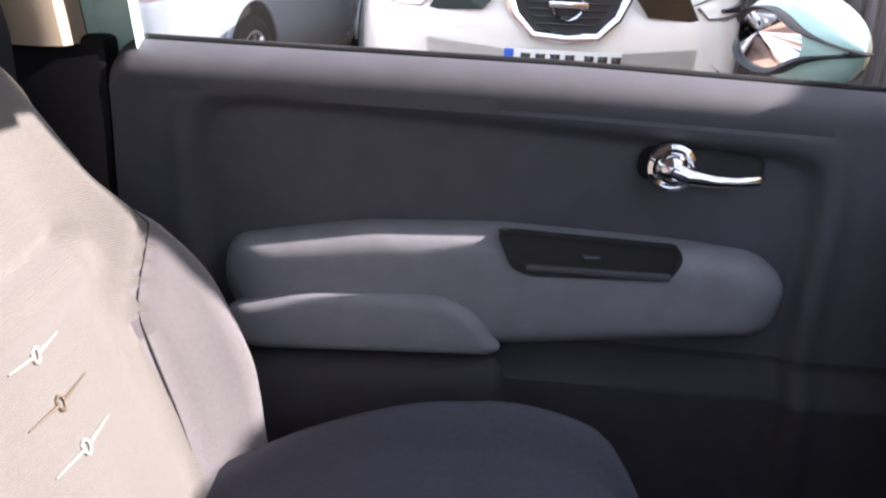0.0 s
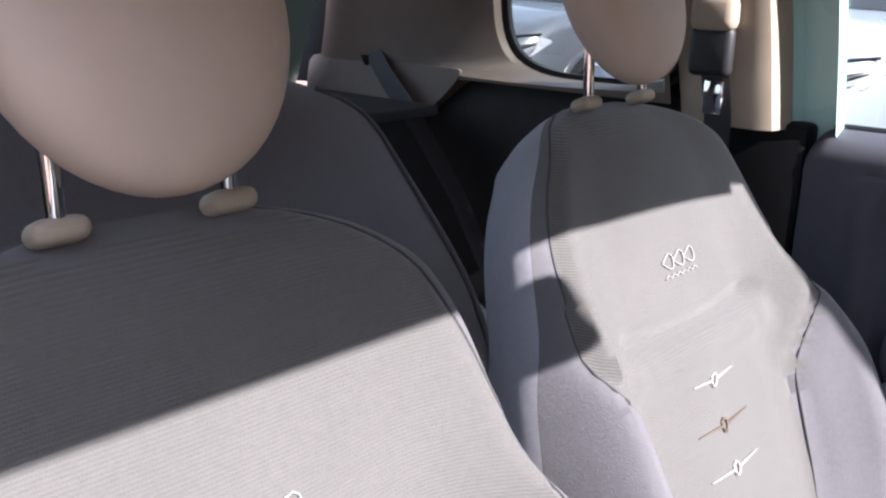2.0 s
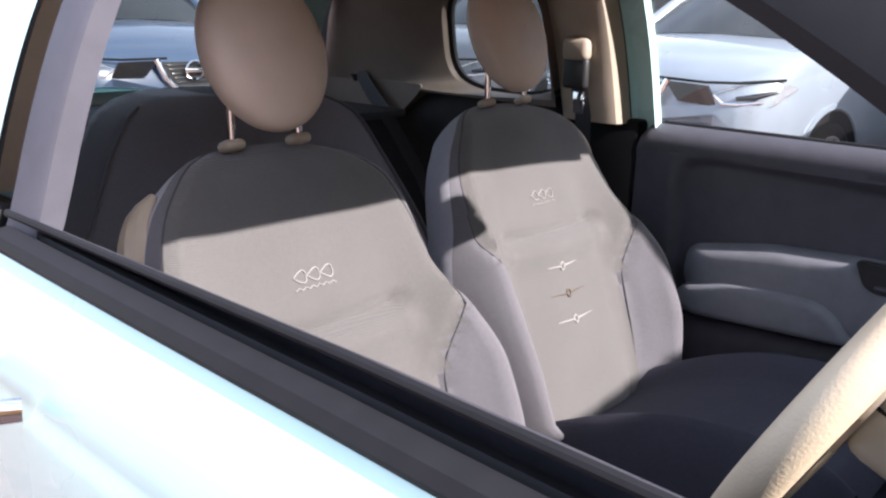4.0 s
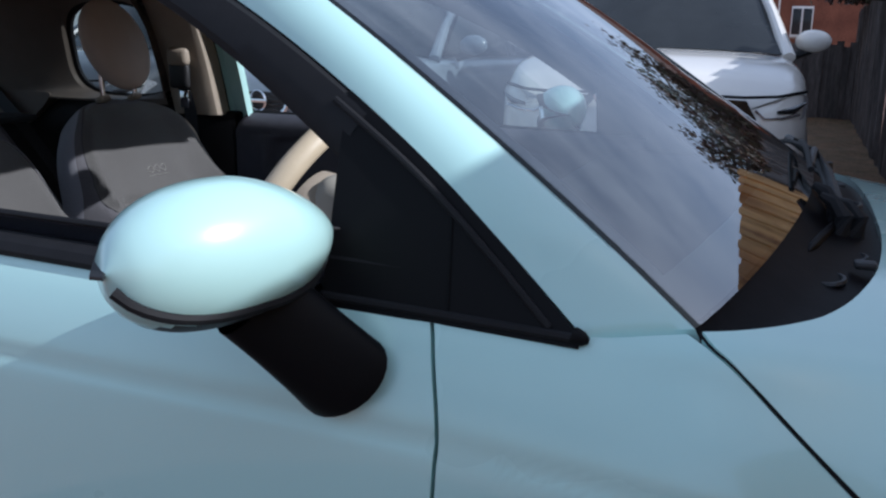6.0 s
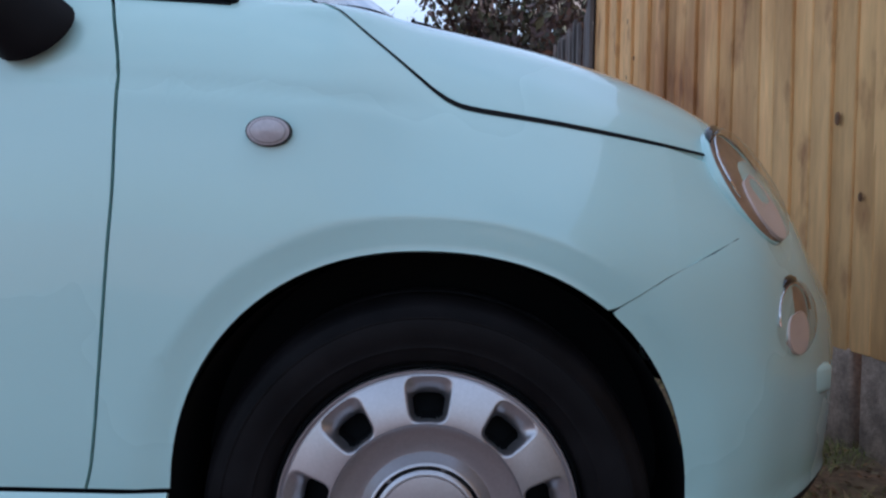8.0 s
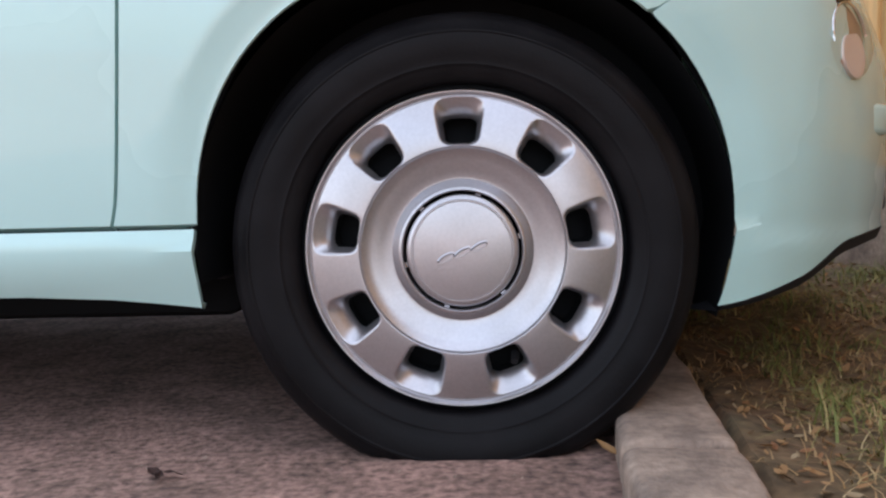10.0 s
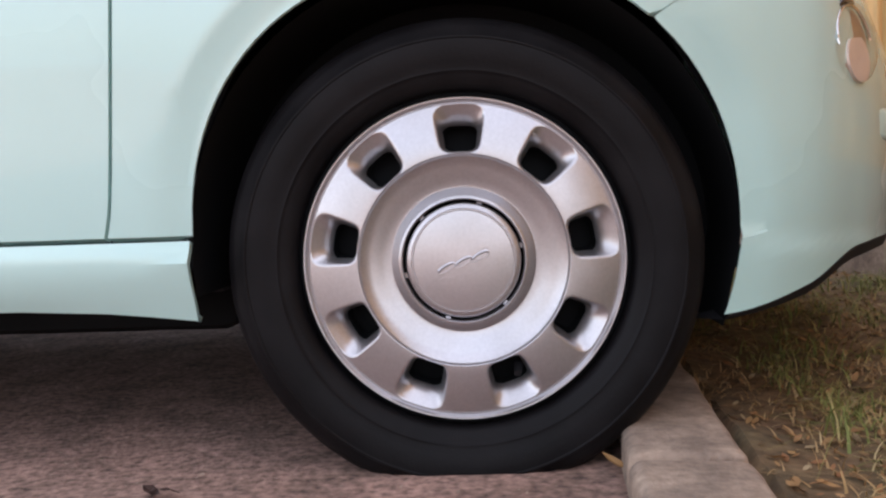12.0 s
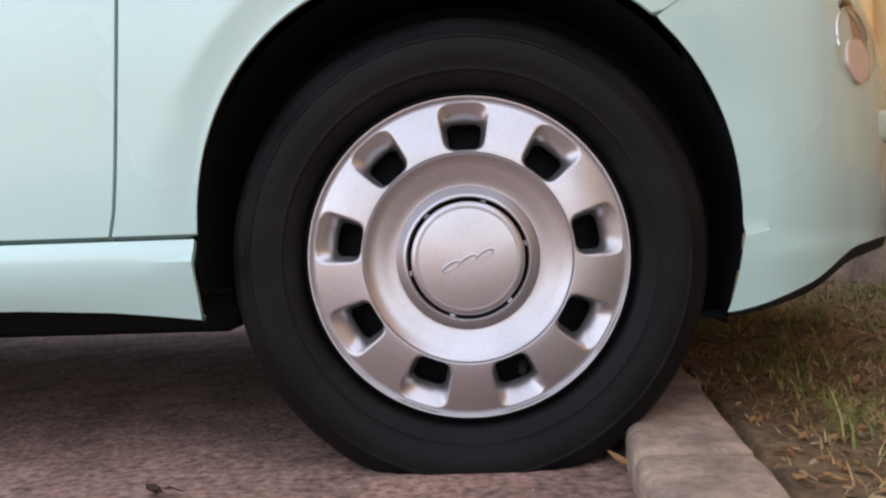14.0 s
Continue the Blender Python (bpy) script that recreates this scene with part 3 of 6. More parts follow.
def roof():
    rows = []
    for i in range(31):
        f = i / 30
        x0 = -.90 - 1.55 * f
        z = hermite([-2.47, -2.42, -2.25, -2.0, -1.7, -1.4, -1.12, -.90], [1.31, 1.335, 1.375, 1.400, 1.410, 1.408, 1.392, 1.418], x0)
        row = []
        for k in range(25):
            u = -1 + 2 * k / 24
            w = 1 - u * u
            row.append(Vector((x0 + .07 * w * (1 - f) - .06 * w * f, MID + u * (MID - .268), z + .075 * w ** .7 if w > 0 else z)))
        rows.append(row)
    return rows


part("roof", grid(roof(), 0.02, lambda p: Vector((0, 0, -1))), PAINT, car)
part("headlining", grid([[p + Vector((0, 0, -.035)) for p in r[1:-1]] for r in roof()]), HEADLINE, car)


part("sun_visor", box(.15, .56, .022, (-.885, .475, 1.418), .009, 3, turn=Euler((0, -.12, 0)).to_matrix().to_4x4()), HEADLINE, car)


def rail():
    rows = []
    for i in range(40):
        p = along(ROOF_EDGE, i / 39)
        rows.append([p + Vector((0, .004, -.004)), p + Vector((0, -.006, .006)), p + Vector((0, 0, .016)), p + Vector((0, .03, .02))])
    return grid(rows, 0.015, inside)


for bm, tag in both(rail):
    part("roof_rail", bm, PAINT, car)


def b_pillar():
    rows = []
    for k in range(13):
        z = .955 + .455 * k / 12
        rows.append([Vector((x, gy(z) + o, z)) for x, o in ((-1.566, .035), (-1.566, .006), (-1.575, .0), (-1.63, .0), (-1.64, .012))])
    return grid(rows)


def window_skew(x, z):
    """The rear side window leans forward along its rear edge."""
    return x + .06 * (z - 1.0) / .3 * min(max((-1.94 - x) / .12, 0.0), 1.0)


def quarter_upper():
    """Panel behind the door: a frame round the rear side window, and the broad rear pillar."""
    bm = bmesh.new()
    n = 24

    def hole(f):
        a = 2 * math.pi * f
        c, s = math.cos(a), math.sin(a)
        e = 2 / 3.2
        x = -1.99 + .215 * math.copysign(abs(c) ** e, c)
        z = 1.165 + .15 * math.copysign(abs(s) ** e, s)
        return window_skew(x, z), z

    def rim(f):
        a = 2 * math.pi * f
        c, s = math.cos(a), math.sin(a)
        k = 1 / max(abs(c), abs(s))
        x, z = c * k, s * k
        z2 = .965 + (1.400 - .965) * (z + 1) / 2
        xr = lin([.96, 1.2, 1.40], [-2.76, -2.66, -2.40], z2)
        xl = -1.64
        x2 = xr + (xl - xr) * (x + 1) / 2
        return x2, z2
    rows = []
    for i in range(64):
        (hx, hz), (rx, rz) = hole(i / 64), rim(i / 64)
        row = [Vector((hx, gy(hz) + .016, hz))]
        for k in range(7):
            x, z = hx + (rx - hx) * k / 6, hz + (rz - hz) * k / 6
            row.append(Vector((x, gy(z) + max(0, (-x - 2.3)) ** 2 * .5, z)))
        rows.append(row)
    return grid(rows, closed_u=True, bm=bm)


def quarter_trim():
    """Lining of the rear side and the rear pillar."""
    bm = bmesh.new()
    rows = []
    for i in range(48):
        a = 2 * math.pi * i / 48
        c, s = math.cos(a), math.sin(a)
        e = 2 / 3.2
        hx = -1.99 + .205 * math.copysign(abs(c) ** e, c)
        hz = 1.165 + .14 * math.copysign(abs(s) ** e, s)
        hx = window_skew(hx, hz)
        k = 1 / max(abs(c), abs(s))
        rz = 1.01 + .40 * (s * k + 1) / 2
        xr = lin([.96, 1.2, 1.40], [-2.70, -2.56, -2.36], rz)
        rx = xr + (-1.80 - xr) * (c * k + 1) / 2
        rows.append([Vector((hx, gy(hz) + .022, hz)), Vector((hx + (rx - hx) * .02, gy(hz) + .045, hz + (rz - hz) * .02)), Vector((hx + (rx - hx) * .2, gy(hz) + .075, hz + (rz - hz) * .2)), Vector((hx + (rx - hx) * .6, gy(rz) + .095, hz + (rz - hz) * .6)), Vector((rx, gy(rz) + .09, rz))])
    return grid(rows, closed_u=True, bm=bm)


def forward(bm, tag):
    """The right-hand pillar stands a little further ahead."""
    if not tag:
        for v in bm.verts:
            v.co.x += .055
    return bm


for bm, tag in both(b_pillar):
    part("door_pillar", forward(bm, tag), PAINT if tag else TRIM, car)
for bm, tag in both(quarter_upper):
    part("rear_pillar", bm, PAINT, car)
def quarter_inner():
    """Black inner skin of the rear pillar."""
    bm = quarter_upper()
    for v in bm.verts:
        v.co.y += .007
    return bm


for bm, tag in both(quarter_inner):
    part("rear_pillar_inner", bm, RUBBER, car)
for bm, tag in both(quarter_trim):
    part("rear_pillar_trim", bm, TAUPE, car)


def quarter_seal():
    """Black rubber between the lining and the rear side window's outer edge."""
    rows = []
    for i in range(48):
        a = 2 * math.pi * i / 48
        c, s = math.cos(a), math.sin(a)
        e = 2 / 3.2


        def pt(rx, rz, o):
            z = 1.165 + rz * math.copysign(abs(s) ** e, s)
            return Vector((window_skew(-1.99 + rx * math.copysign(abs(c) ** e, c), z), gy(z) + o, z))
        rows.append([pt(.208, .143, .030), pt(.196, .131, .026), pt(.197, .132, .012), pt(.2145, .1495, -.002)])
    return grid(rows, closed_u=True)


for bm, tag in both(quarter_seal):
    part("rear_window_seal", bm, RUBBER, car)
for bm, tag in both(lambda: grid([[Vector((-1.99 + .23 * math.cos(a) * r, gy(1.165 + .16 * math.sin(a) * r) + .02, 1.165 + .16 * math.sin(a) * r)) for r in (.02, .5, 1)] for a in np.linspace(0, 2 * math.pi, 33)[:-1]], closed_u=True)):
    part("rear_side_window", bm, TINT, car)


def b_pillar_trim():
    rows = []
    for k in range(17):
        z = .985 + .42 * k / 16
        y = gy(z) + .085
        rows.append([Vector((-1.635, y - .06, z)), Vector((-1.645, y - .012, z)), Vector((-1.665, y, z)), Vector((-1.76, y, z)), Vector((-1.79, y - .008, z)), Vector((-1.80, y - .06, z))])
    return grid(rows)


for bm, tag in both(b_pillar_trim):
    trim_ob = part("door_pillar_trim", forward(bm, tag), IVORY, car, "ivory plastic pillar trim")
for bm, tag in both(lambda: box(.23, .05, .52, (-1.72, .100, .735), .01)):
    part("lower_pillar_trim", bm, SAIL_BLACK, car)
for bm, tag in both(lambda: grid([[Vector((x, y, z)) for x in np.linspace(-1.80, -2.7, 14)] for y, z in ((.10, 1.02), (.135, 1.015), (.16, .98), (.17, .85), (.20, .6), (.22, .45))])):
    part("rear_side_lining", bm, DASH, car)

# rear screen and its frame
rear_pts = lambda u, v: Vector((-2.44 - .30 * v - .03 * (1 - u * u), MID + u * (MID - .30 + .10 * v), 1.36 + .05 * (1 - u * u) * (1 - v) - .39 * v))
part("rear_screen", grid([[rear_pts(-.82 + 1.64 * i / 20, .06 + .88 * j / 10) for j in range(11)] for i in range(21)]), TINT, car)
bm = bmesh.new()
for us in (np.linspace(-1, -.82, 4), np.linspace(.82, 1, 4)):
    grid([[rear_pts(u, v) + Vector((.008, 0, 0)) for u in us] for v in np.linspace(0, 1, 11)], bm=bm)
for vs in ((-.02, .03, .06), (.94, 1.0, 1.05)):
    grid([[rear_pts(u, v) + Vector((.008, 0, 0)) for v in vs] for u in np.linspace(-1, 1, 21)], bm=bm)
part("rear_screen_frame", bm, PAINT, car)
part("parcel_shelf", box(.5, 1.16, .02, (-2.5, MID, .955), .006), CARPET, car)


# ---- wheels ----
GROUND = .0275


def tyre_mesh(at):
    prof = [(.200, .048), (.203, .036), (.208, .030), (.217, .027), (.2205, .0255), (.2218, .0240), (.2235, .0240), (.2248, .0240), (.232, .0215), (.248, .019), (.258, .0202), (.2592, .0190), (.2610, .0192), (.2622, .0212), (.272, .026), (.280, .034), (.2855, .045),
            (.2880, .058), (.2885, .070), (.2835, .071), (.2835, .077), (.2890, .078), (.2895, .095), (.2840, .096), (.2840, .102), (.2895, .103), (.2895, .122), (.2840, .123), (.2840, .129), (.2890, .130), (.2885, .145),
            (.286, .158), (.280, .170), (.268, .178), (.24, .182), (.21, .175), (.20, .16)]
    bm = lathe(prof, at, 128)
    # flattened and a little bulged where it bears on the ground
    for v in bm.verts:
        if v.co.z < .065:
            v.co.y -= .007 * ((.065 - v.co.z) / .06) if v.co.y < at[1] + .06 else 0
        v.co.z = max(v.co.z, GROUND)
    return bm


def hub_trim_mesh(at):
    """Silver wheel trim: nine windows with sloped reveals, stepped dish, raised ring and domed cap."""
    bm = bmesh.new()
    sector, nr = 72, 62
    cx, cy, cz = at
    rs = [.1262 + (.1842 - .1262) * k / nr for k in range(nr + 1)]
    n = 9 * sector
    vs, dark = [], set()
    for i in range(n):
        th = 2 * math.pi * i / n
        k = round(th / (2 * math.pi / 9))
        row = []
        for j, r in enumerate(rs):
            u = r * (th - k * 2 * math.pi / 9)
            wide = 1 + (r - .150) * 6.5
            qo = ((abs(u) / (.0262 * wide)) ** 4.5 + (abs(r - .1552) / .0276) ** 4.5) ** (1 / 4.5)
            qi = ((abs(u) / (.0200 * wide)) ** 4 + (abs(r - .1445) / .0150) ** 4) ** .25
            base = .0265 + .0105 * ((r - .126) / .058) ** 1.6
            # windows are closed by a sunken near-black sheet, painting the shade inside
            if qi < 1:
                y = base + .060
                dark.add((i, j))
            elif qo < 1:
                t = (1 - qo) / ((1 - qo) + (qi - 1) + 1e-6)
                y = base + .0012 + .0250 * t ** .85
            else:
                y = base + .0012 * max(0.0, 1 - (qo - 1) * 16)
            row.append(bm.verts.new((cx + r * math.sin(th), cy + y, cz + r * math.cos(th))))
        vs.append(row)
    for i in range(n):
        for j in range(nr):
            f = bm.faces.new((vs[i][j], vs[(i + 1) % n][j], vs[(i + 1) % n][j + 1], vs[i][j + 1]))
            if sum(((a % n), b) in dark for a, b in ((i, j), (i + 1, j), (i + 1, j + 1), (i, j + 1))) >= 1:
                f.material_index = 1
    lathe([(.1842, .0370), (.1868, .0385), (.1880, .0372), (.1900, .0340), (.1916, .0338), (.1926, .0360), (.1930, .041), (.192, .050)], at, 144, bm)
    lathe([(.1262, .0265), (.1254, .0268), (.1246, .0300), (.1225, .0325), (.110, .0360), (.098, .0395), (.0890, .0425), (.0865, .0425), (.0835, .0385), (.0775, .0265), (.0755, .0243), (.0735, .0240), (.0722, .0255), (.0718, .032), (.0716, .050)], at, 144, bm)
    return bm


def cap_mesh(at):
    return lathe([(.0005, .0215), (.02, .0217), (.045, .0232), (.0590, .0250), (.0600, .0264), (.0612, .0264), (.0620, .0252), (.0650, .0258), (.0672, .0275), (.0682, .0310), (.0685, .050)], at, 96)


def wheel(at, name="wheel"):
    cx, cy, cz = at
    own = lathe([(.02, .075), (.12, .075), (.165, .090), (.185, .060), (.196, .046), (.200, .05)], at, 64)
    rim = part(name, own, GAP, car)
    part("tyre", tyre_mesh(at), TYRE, rim, "worn black road tyre")
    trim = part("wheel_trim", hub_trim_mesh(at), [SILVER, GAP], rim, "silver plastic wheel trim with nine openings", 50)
    cap = part("centre_cap", cap_mesh(at), SILVER, rim)
    for k in range(6):
        a0 = k * math.pi / 3 + .25
        bm = bmesh.new()
        pts = [(cx + .0703 * math.sin(a0 + t), cy + .031, cz + .0703 * math.cos(a0 + t)) for t in np.linspace(0, .09, 4)]
        tube(pts, .0019, 6, bm)
        part("cap_clip", bm, SILVER, rim)
    # embossed emblem on the cap: a slanting run of rounded loops
    bm = bmesh.new()
    for k in range(3):
        ox, oz = -.020 + .020 * k, -.0085 + .0065 * k
        pts = [(cx + ox + .0092 * math.cos(t) + .0035 * math.sin(t), cy + .0221, cz + oz + .0055 * math.sin(t) + .003 * math.cos(t)) for t in np.linspace(0, 2 * math.pi, 15)]
        tube(pts, .0018, 5, bm)
    for dz in (-.0105, .0090):
        tube([(cx - .030 + .060 * t, cy + .0224, cz - .002 + dz - .010 + .020 * t + .0012 * math.sin(t * 18)) for t in np.linspace(0, 1, 14)], .0007, 5, bm)
    part("cap_emblem", bm, SILVER, rim)
    part("valve", rod((cx + .062, cy + .055, cz - .131), (cx + .060, cy + .040, cz - .139), .0055, .0045, 10), RUBBER, rim)
    return rim


wheel((0, 0.012, 0.2820))
for at, fl in (((-2.30, 0.012, 0.2820), False), ((0, 0.012, 0.2820), True), ((-2.30, 0.012, 0.2820), True)):
    rim = part("wheel", lathe([(.02, .03), (.12, .035), (.165, .04), (.185, .050), (.196, .046), (.200, .05)], at, 48) if not fl else flip(lathe([(.02, .03), (.12, .035), (.165, .04), (.185, .050), (.196, .046), (.200, .05)], at, 48)), SILVER, car)
    t = tyre_mesh(at)
    part("tyre", flip(t) if fl else t, TYRE, rim)
part("front_axle", rod((0, .15, .28), (0, 1.48, .28), .03), GAP, car)


# ---- doors ----
def belt(x):
    return lin([-1.60, -1.0, -.42, -.25], [.966, .953, .936, .930], x)


def belt_seal(whole=True):
    """Black weather strip along the foot of the side window."""
    rows = []
    for i in range(41):
        x = -.540 - 1.02 * i / 40
        z, y = belt(x), side(x, belt(x) - .002).y
        rows.append([Vector((x, y - .004, z - .004)), Vector((x, y - .008, z + .004)), Vector((x, y - .003, z + .014)), Vector((x, y + .006, z + .018)), Vector((x, y + .016, z + .019))] + ([] if not whole else [Vector((x, y + .019, z + .010)), Vector((x, y + .025, z + .010)), Vector((x, y + .029, z + .017)), Vector((x, y + .040, z + .016)), Vector((x, y + .045, z + .006))]))
    return grid(rows)


def sail():
    """Black corner piece ahead of the window, with the fixed corner behind the shut line."""
    lower = [(x, belt(x) - .001) for x in np.linspace(-.258, -.535, 15)]
    upper = [(p.x, p.z) for p in (along(PILLAR_OUT, f) for f in np.linspace(0, .44, 15))]
    rows = []
    for (xa, za), (xb, zb) in zip(lower, upper):
        row = []
        for k in range(9):
            t = k / 8
            x, z = xa + (xb - xa) * t, za + (zb - za) * t
            row.append(Vector((x, gy(z) - .002 + .004 * t, z)))
        rows.append(row)
    return grid(rows, 0.02, inside)


def arm_outline(inset=0.0, y=0.0):
    pts = [(-1.452, .735), (-1.261, .771), (-1.077, .781), (-.844, .775), (-.728, .764), (-.682, .725), (-.694, .652), (-.975, .616), (-1.060, .605), (-1.409, .587), (-1.460, .660)]
    c = Vector((-1.08, .69))
    return [Vector((q.x, y, q.y)) for q in [c + (Vector(p) - c) * (1 - inset) for p in pts]]


def pillow(outline, depth, rings=6, toward=-1, y0=0.0):
    """A soft raised form over a closed outline in the xz plane."""
    bm = bmesh.new()
    out = round_poly(outline, .03, 5)
    c = sum(out, Vector()) / len(out)
    rows = []
    for k in range(rings + 1):
        t = k / rings
        f = math.cos(t * math.pi / 2) if k < rings else 0.02
        h = depth * math.sin(t * math.pi / 2)
        rows.append([Vector((c.x + (p.x - c.x) * (1 - .16 * (1 - f)), y0 + toward * h, c.z + (p.z - c.z) * (1 - .42 * (1 - f)))) for p in out])
    rows.append([Vector((c.x + (p.x - c.x) * .4, y0 + toward * depth * 1.03, c.z + (p.z - c.z) * .25)) for p in out])
    rows.append([Vector((c.x + (p.x - c.x) * .02, y0 + toward * depth * 1.04, c.z + (p.z - c.z) * .02)) for p in out])
    grid(rows, closed_v=True, bm=bm)
    bm.verts.ensure_lookup_table()
    bm.faces.new(bm.verts[-len(out):])
    return bm


def trim_panel():
    """Inner lining of the left door: rounded top rail, recessed middle, lower pocket."""
    rows = []
    for i in range(241):
        x = -1.600 + 1.19 * i / 240
        top = .992 - .012 * max(0, (x + 1.0) / .6) - (.02 * ((-1.57 - x) / .03) ** 2 if x < -1.57 else 0)
        row = []
        for t, dy, zz in ((0, .012, top - .004), (0, .005, top), (0, -.002, top - .003), (0, -.020, top - .012), (0, -.032, top - .026), (0, -.036, top - .042), (0, -.033, top - .056)):
            row.append(Vector((x, 1.528 + dy, zz)))
        for k in range(1, 121):
            z = top - .056 - (top - .056 - .30) * k / 120
            gaps = (x + 1.50, -.655 - x, .938 - .030 * max(0.0, (x + 1.5) / .85) ** 1.6 - z)
            edge = -.022 * math.log(sum(math.exp(-max(min(g, .5), -.5) / .022) for g in gaps)) / .024
            rec = min(max(edge, 0), 1)
            y = 1.495 + .020 * rec * rec * (3 - 2 * rec) - .004 * math.exp(-((edge + .5) / .55) ** 2)
            if z < .60:
                y -= .035 * min(1, (.60 - z) / .04)
            row.append(Vector((x, y, z)))
        rows.append(row)
    return grid(rows)


def make_door(left):
    f = flip if left else (lambda b: b)
    g = (lambda b: b) if left else flip
    label = "closed mint green car door" if not left else "closed mint green passenger door with dark grey lining"
    d = part("car_door", f(door_skin()), PAINT, car, label)
    part("belt_seal", f(belt_seal(not left)), RUBBER, d)
    sp = part("sail_panel", f(sail()), SAIL_BLACK, d)
    lip = [along(PILLAR_OUT, t) for t in np.linspace(.03, .44, 20)]
    part("sail_lip", f(tube([Vector((p.x - .012, gy(p.z - .008) - .001, p.z - .010)) for p in lip], .0042, 8)), RUBBER, sp)
    part("sail_lip", f(tube([Vector((x, gy(belt(x) + .010) - .002, belt(x) + .008)) for x in np.linspace(-.262, -.535, 14)], .0050, 8)), RUBBER, sp)
    part("sail_groove", f(tube([Vector((-.392 - .010 * t, gy(.94 + .10 * t) - .0025 + .004 * t, .94 + .10 * t)) for t in np.linspace(0, 1, 6)], .0018, 6)), GAP, sp)
    part("sail_tip", f(tube([Vector((-.264, .069, .940)), Vector((-.254, .067, .938)), Vector((-.249, .067, .937))], [.009, .007, .003], 10)), SAIL_BLACK, sp)
    lining = trim_panel()
    for q in lining.faces:
        q.material_index = 1 if q.calc_center_median().z < .612 else 0
    part("door_trim", g(lining), [TRIM, TRIM_LOW], d, "dark grey moulded door lining")
    part("window_slot_seal", g(tube([(x, 1.541, .994 - .012 * max(0, (x + 1.0) / .6)) for x in np.linspace(-1.58, -.45, 40)], .0045, 8)), RUBBER, d)
    part("armrest", g(pillow(arm_outline(0, 0), .050, 7, -1, 1.513)), ARM, d, "soft grey armrest")
    # storage lid below the armrest
    lid = [Vector((x, 0, z)) for x, z in ((-1.445, .650), (-1.334, .680), (-1.150, .690), (-1.100, .668), (-1.062, .612), (-1.075, .603), (-1.410, .586), (-1.462, .600))]
    part("storage_lid", g(pillow(lid, .026, 5, -1, 1.472)), ARM, d)
    part("lid_lower_pocket", g(pillow([Vector((x, 0, z)) for x, z in ((-1.47, .575), (-1.06, .598), (-1.045, .47), (-1.10, .33), (-1.46, .33))], .035, 5, -1, 1.475)), TRIM_LOW, d)
    # grip cup
    cup = round_poly([Vector((x, 1.460, z)) for x, z in ((-1.082, .784), (-1.060, .734), (-1.035, .724), (-.850, .731), (-.836, .760), (-.842, .777))], .012, 3)
    inner = [Vector((-.955 + (p.x + .955) * .95, 1.4605, .757 + (p.z - .757) * .84)) for p in cup]
    bm = grid([[p + Vector((0, .02, 0)) for p in cup], cup, inner, [p + Vector((0, .0015, 0)) for p in inner], [Vector((-.955, 1.4618, .757)) + (p - Vector((-.955, p.y, .757))) * .1 for p in inner]], closed_v=True)
    part("pull_cup", g(bm), BLACK_PLASTIC, d)
    part("pull_cup_pad", g(box(.19, .008, .010, (-.945, 1.4600, .737), .003)), TRIM, d)
    # chrome release handle with its round boss and dark recess
    part("handle_recess", g(pillow([Vector((x, 0, z)) for x, z in ((-.905, .900), (-.80, .905), (-.742, .897), (-.742, .862), (-.80, .852), (-.905, .856))], .006, 3, 1, 1.505)), BLACK_PLASTIC, d)
    bm = bmesh.new()
    rows = []
    for r, y in ((.030, .0), (.033, -.008), (.031, -.017), (.026, -.021), (.021, -.018), (.017, -.022), (.012, -.029), (.004, -.032)):
        rows.append([Vector((-.864 + r * math.cos(a), 1.498 + y, .879 + r * math.sin(a))) for a in np.linspace(0, 2 * math.pi, 33)[:-1]])
    grid(rows, closed_v=True, bm=bm)
    h = part("release_handle", g(bm), CHROME, d, "polished chrome release handle")
    part("handle_lever", g(tube([(-.862, 1.474, .878), (-.845, 1.468, .872), (-.815, 1.466, .869), (-.785, 1.468, .869), (-.757, 1.474, .872), (-.750, 1.480, .874)], [.012, .011, .0085, .007, .0075, .004], 12)), CHROME, h)
    # outside handle
    part("outer_handle", f(tube([(-1.54, .002, .862), (-1.53, -.022, .862), (-1.48, -.034, .860), (-1.43, -.034, .857), (-1.38, -.022, .854), (-1.37, .002, .853)], [.012, .013, .012, .012, .013, .012], 12)), CHROME, d, "chrome door handle")
    # mirror
    bm = bmesh.new()
    rows = []
    c, rot = Vector((-.662 if left else -.563, -.052, 1.038 if left else 1.029)), -.28
    def shell(t, a, grow=0.0):
        """Mirror housing: full at its outer end, drawn down to a point beside the car."""
        w = max(1 - abs(t) ** (2.5 if t < 0 else 1.9), 0) ** (.58 if t < 0 else .72) if abs(t) < .999 else .02
        dx = (w + grow) * (.064 * math.cos(a) if math.cos(a) > 0 else .074 * math.cos(a))
        dz = w * .063 * math.sin(a) * (1.0 - .10 * t) if math.sin(a) > 0 else -w ** .85 * (.073 - .03 * dx) * abs(math.sin(a)) ** 1.05
        ly = .130 * t * (1 + grow)
        return c + Vector((dx * math.cos(rot) - ly * math.sin(rot), dx * math.sin(rot) + ly * math.cos(rot), dz - .004 * (1 - t) - .010 * max(t, 0)))

    for i in range(29):
        rows.append([shell(-1 + 2 * i / 28, 2 * math.pi * k / 44) for k in range(44)])
    grid(rows, closed_v=True, bm=bm)
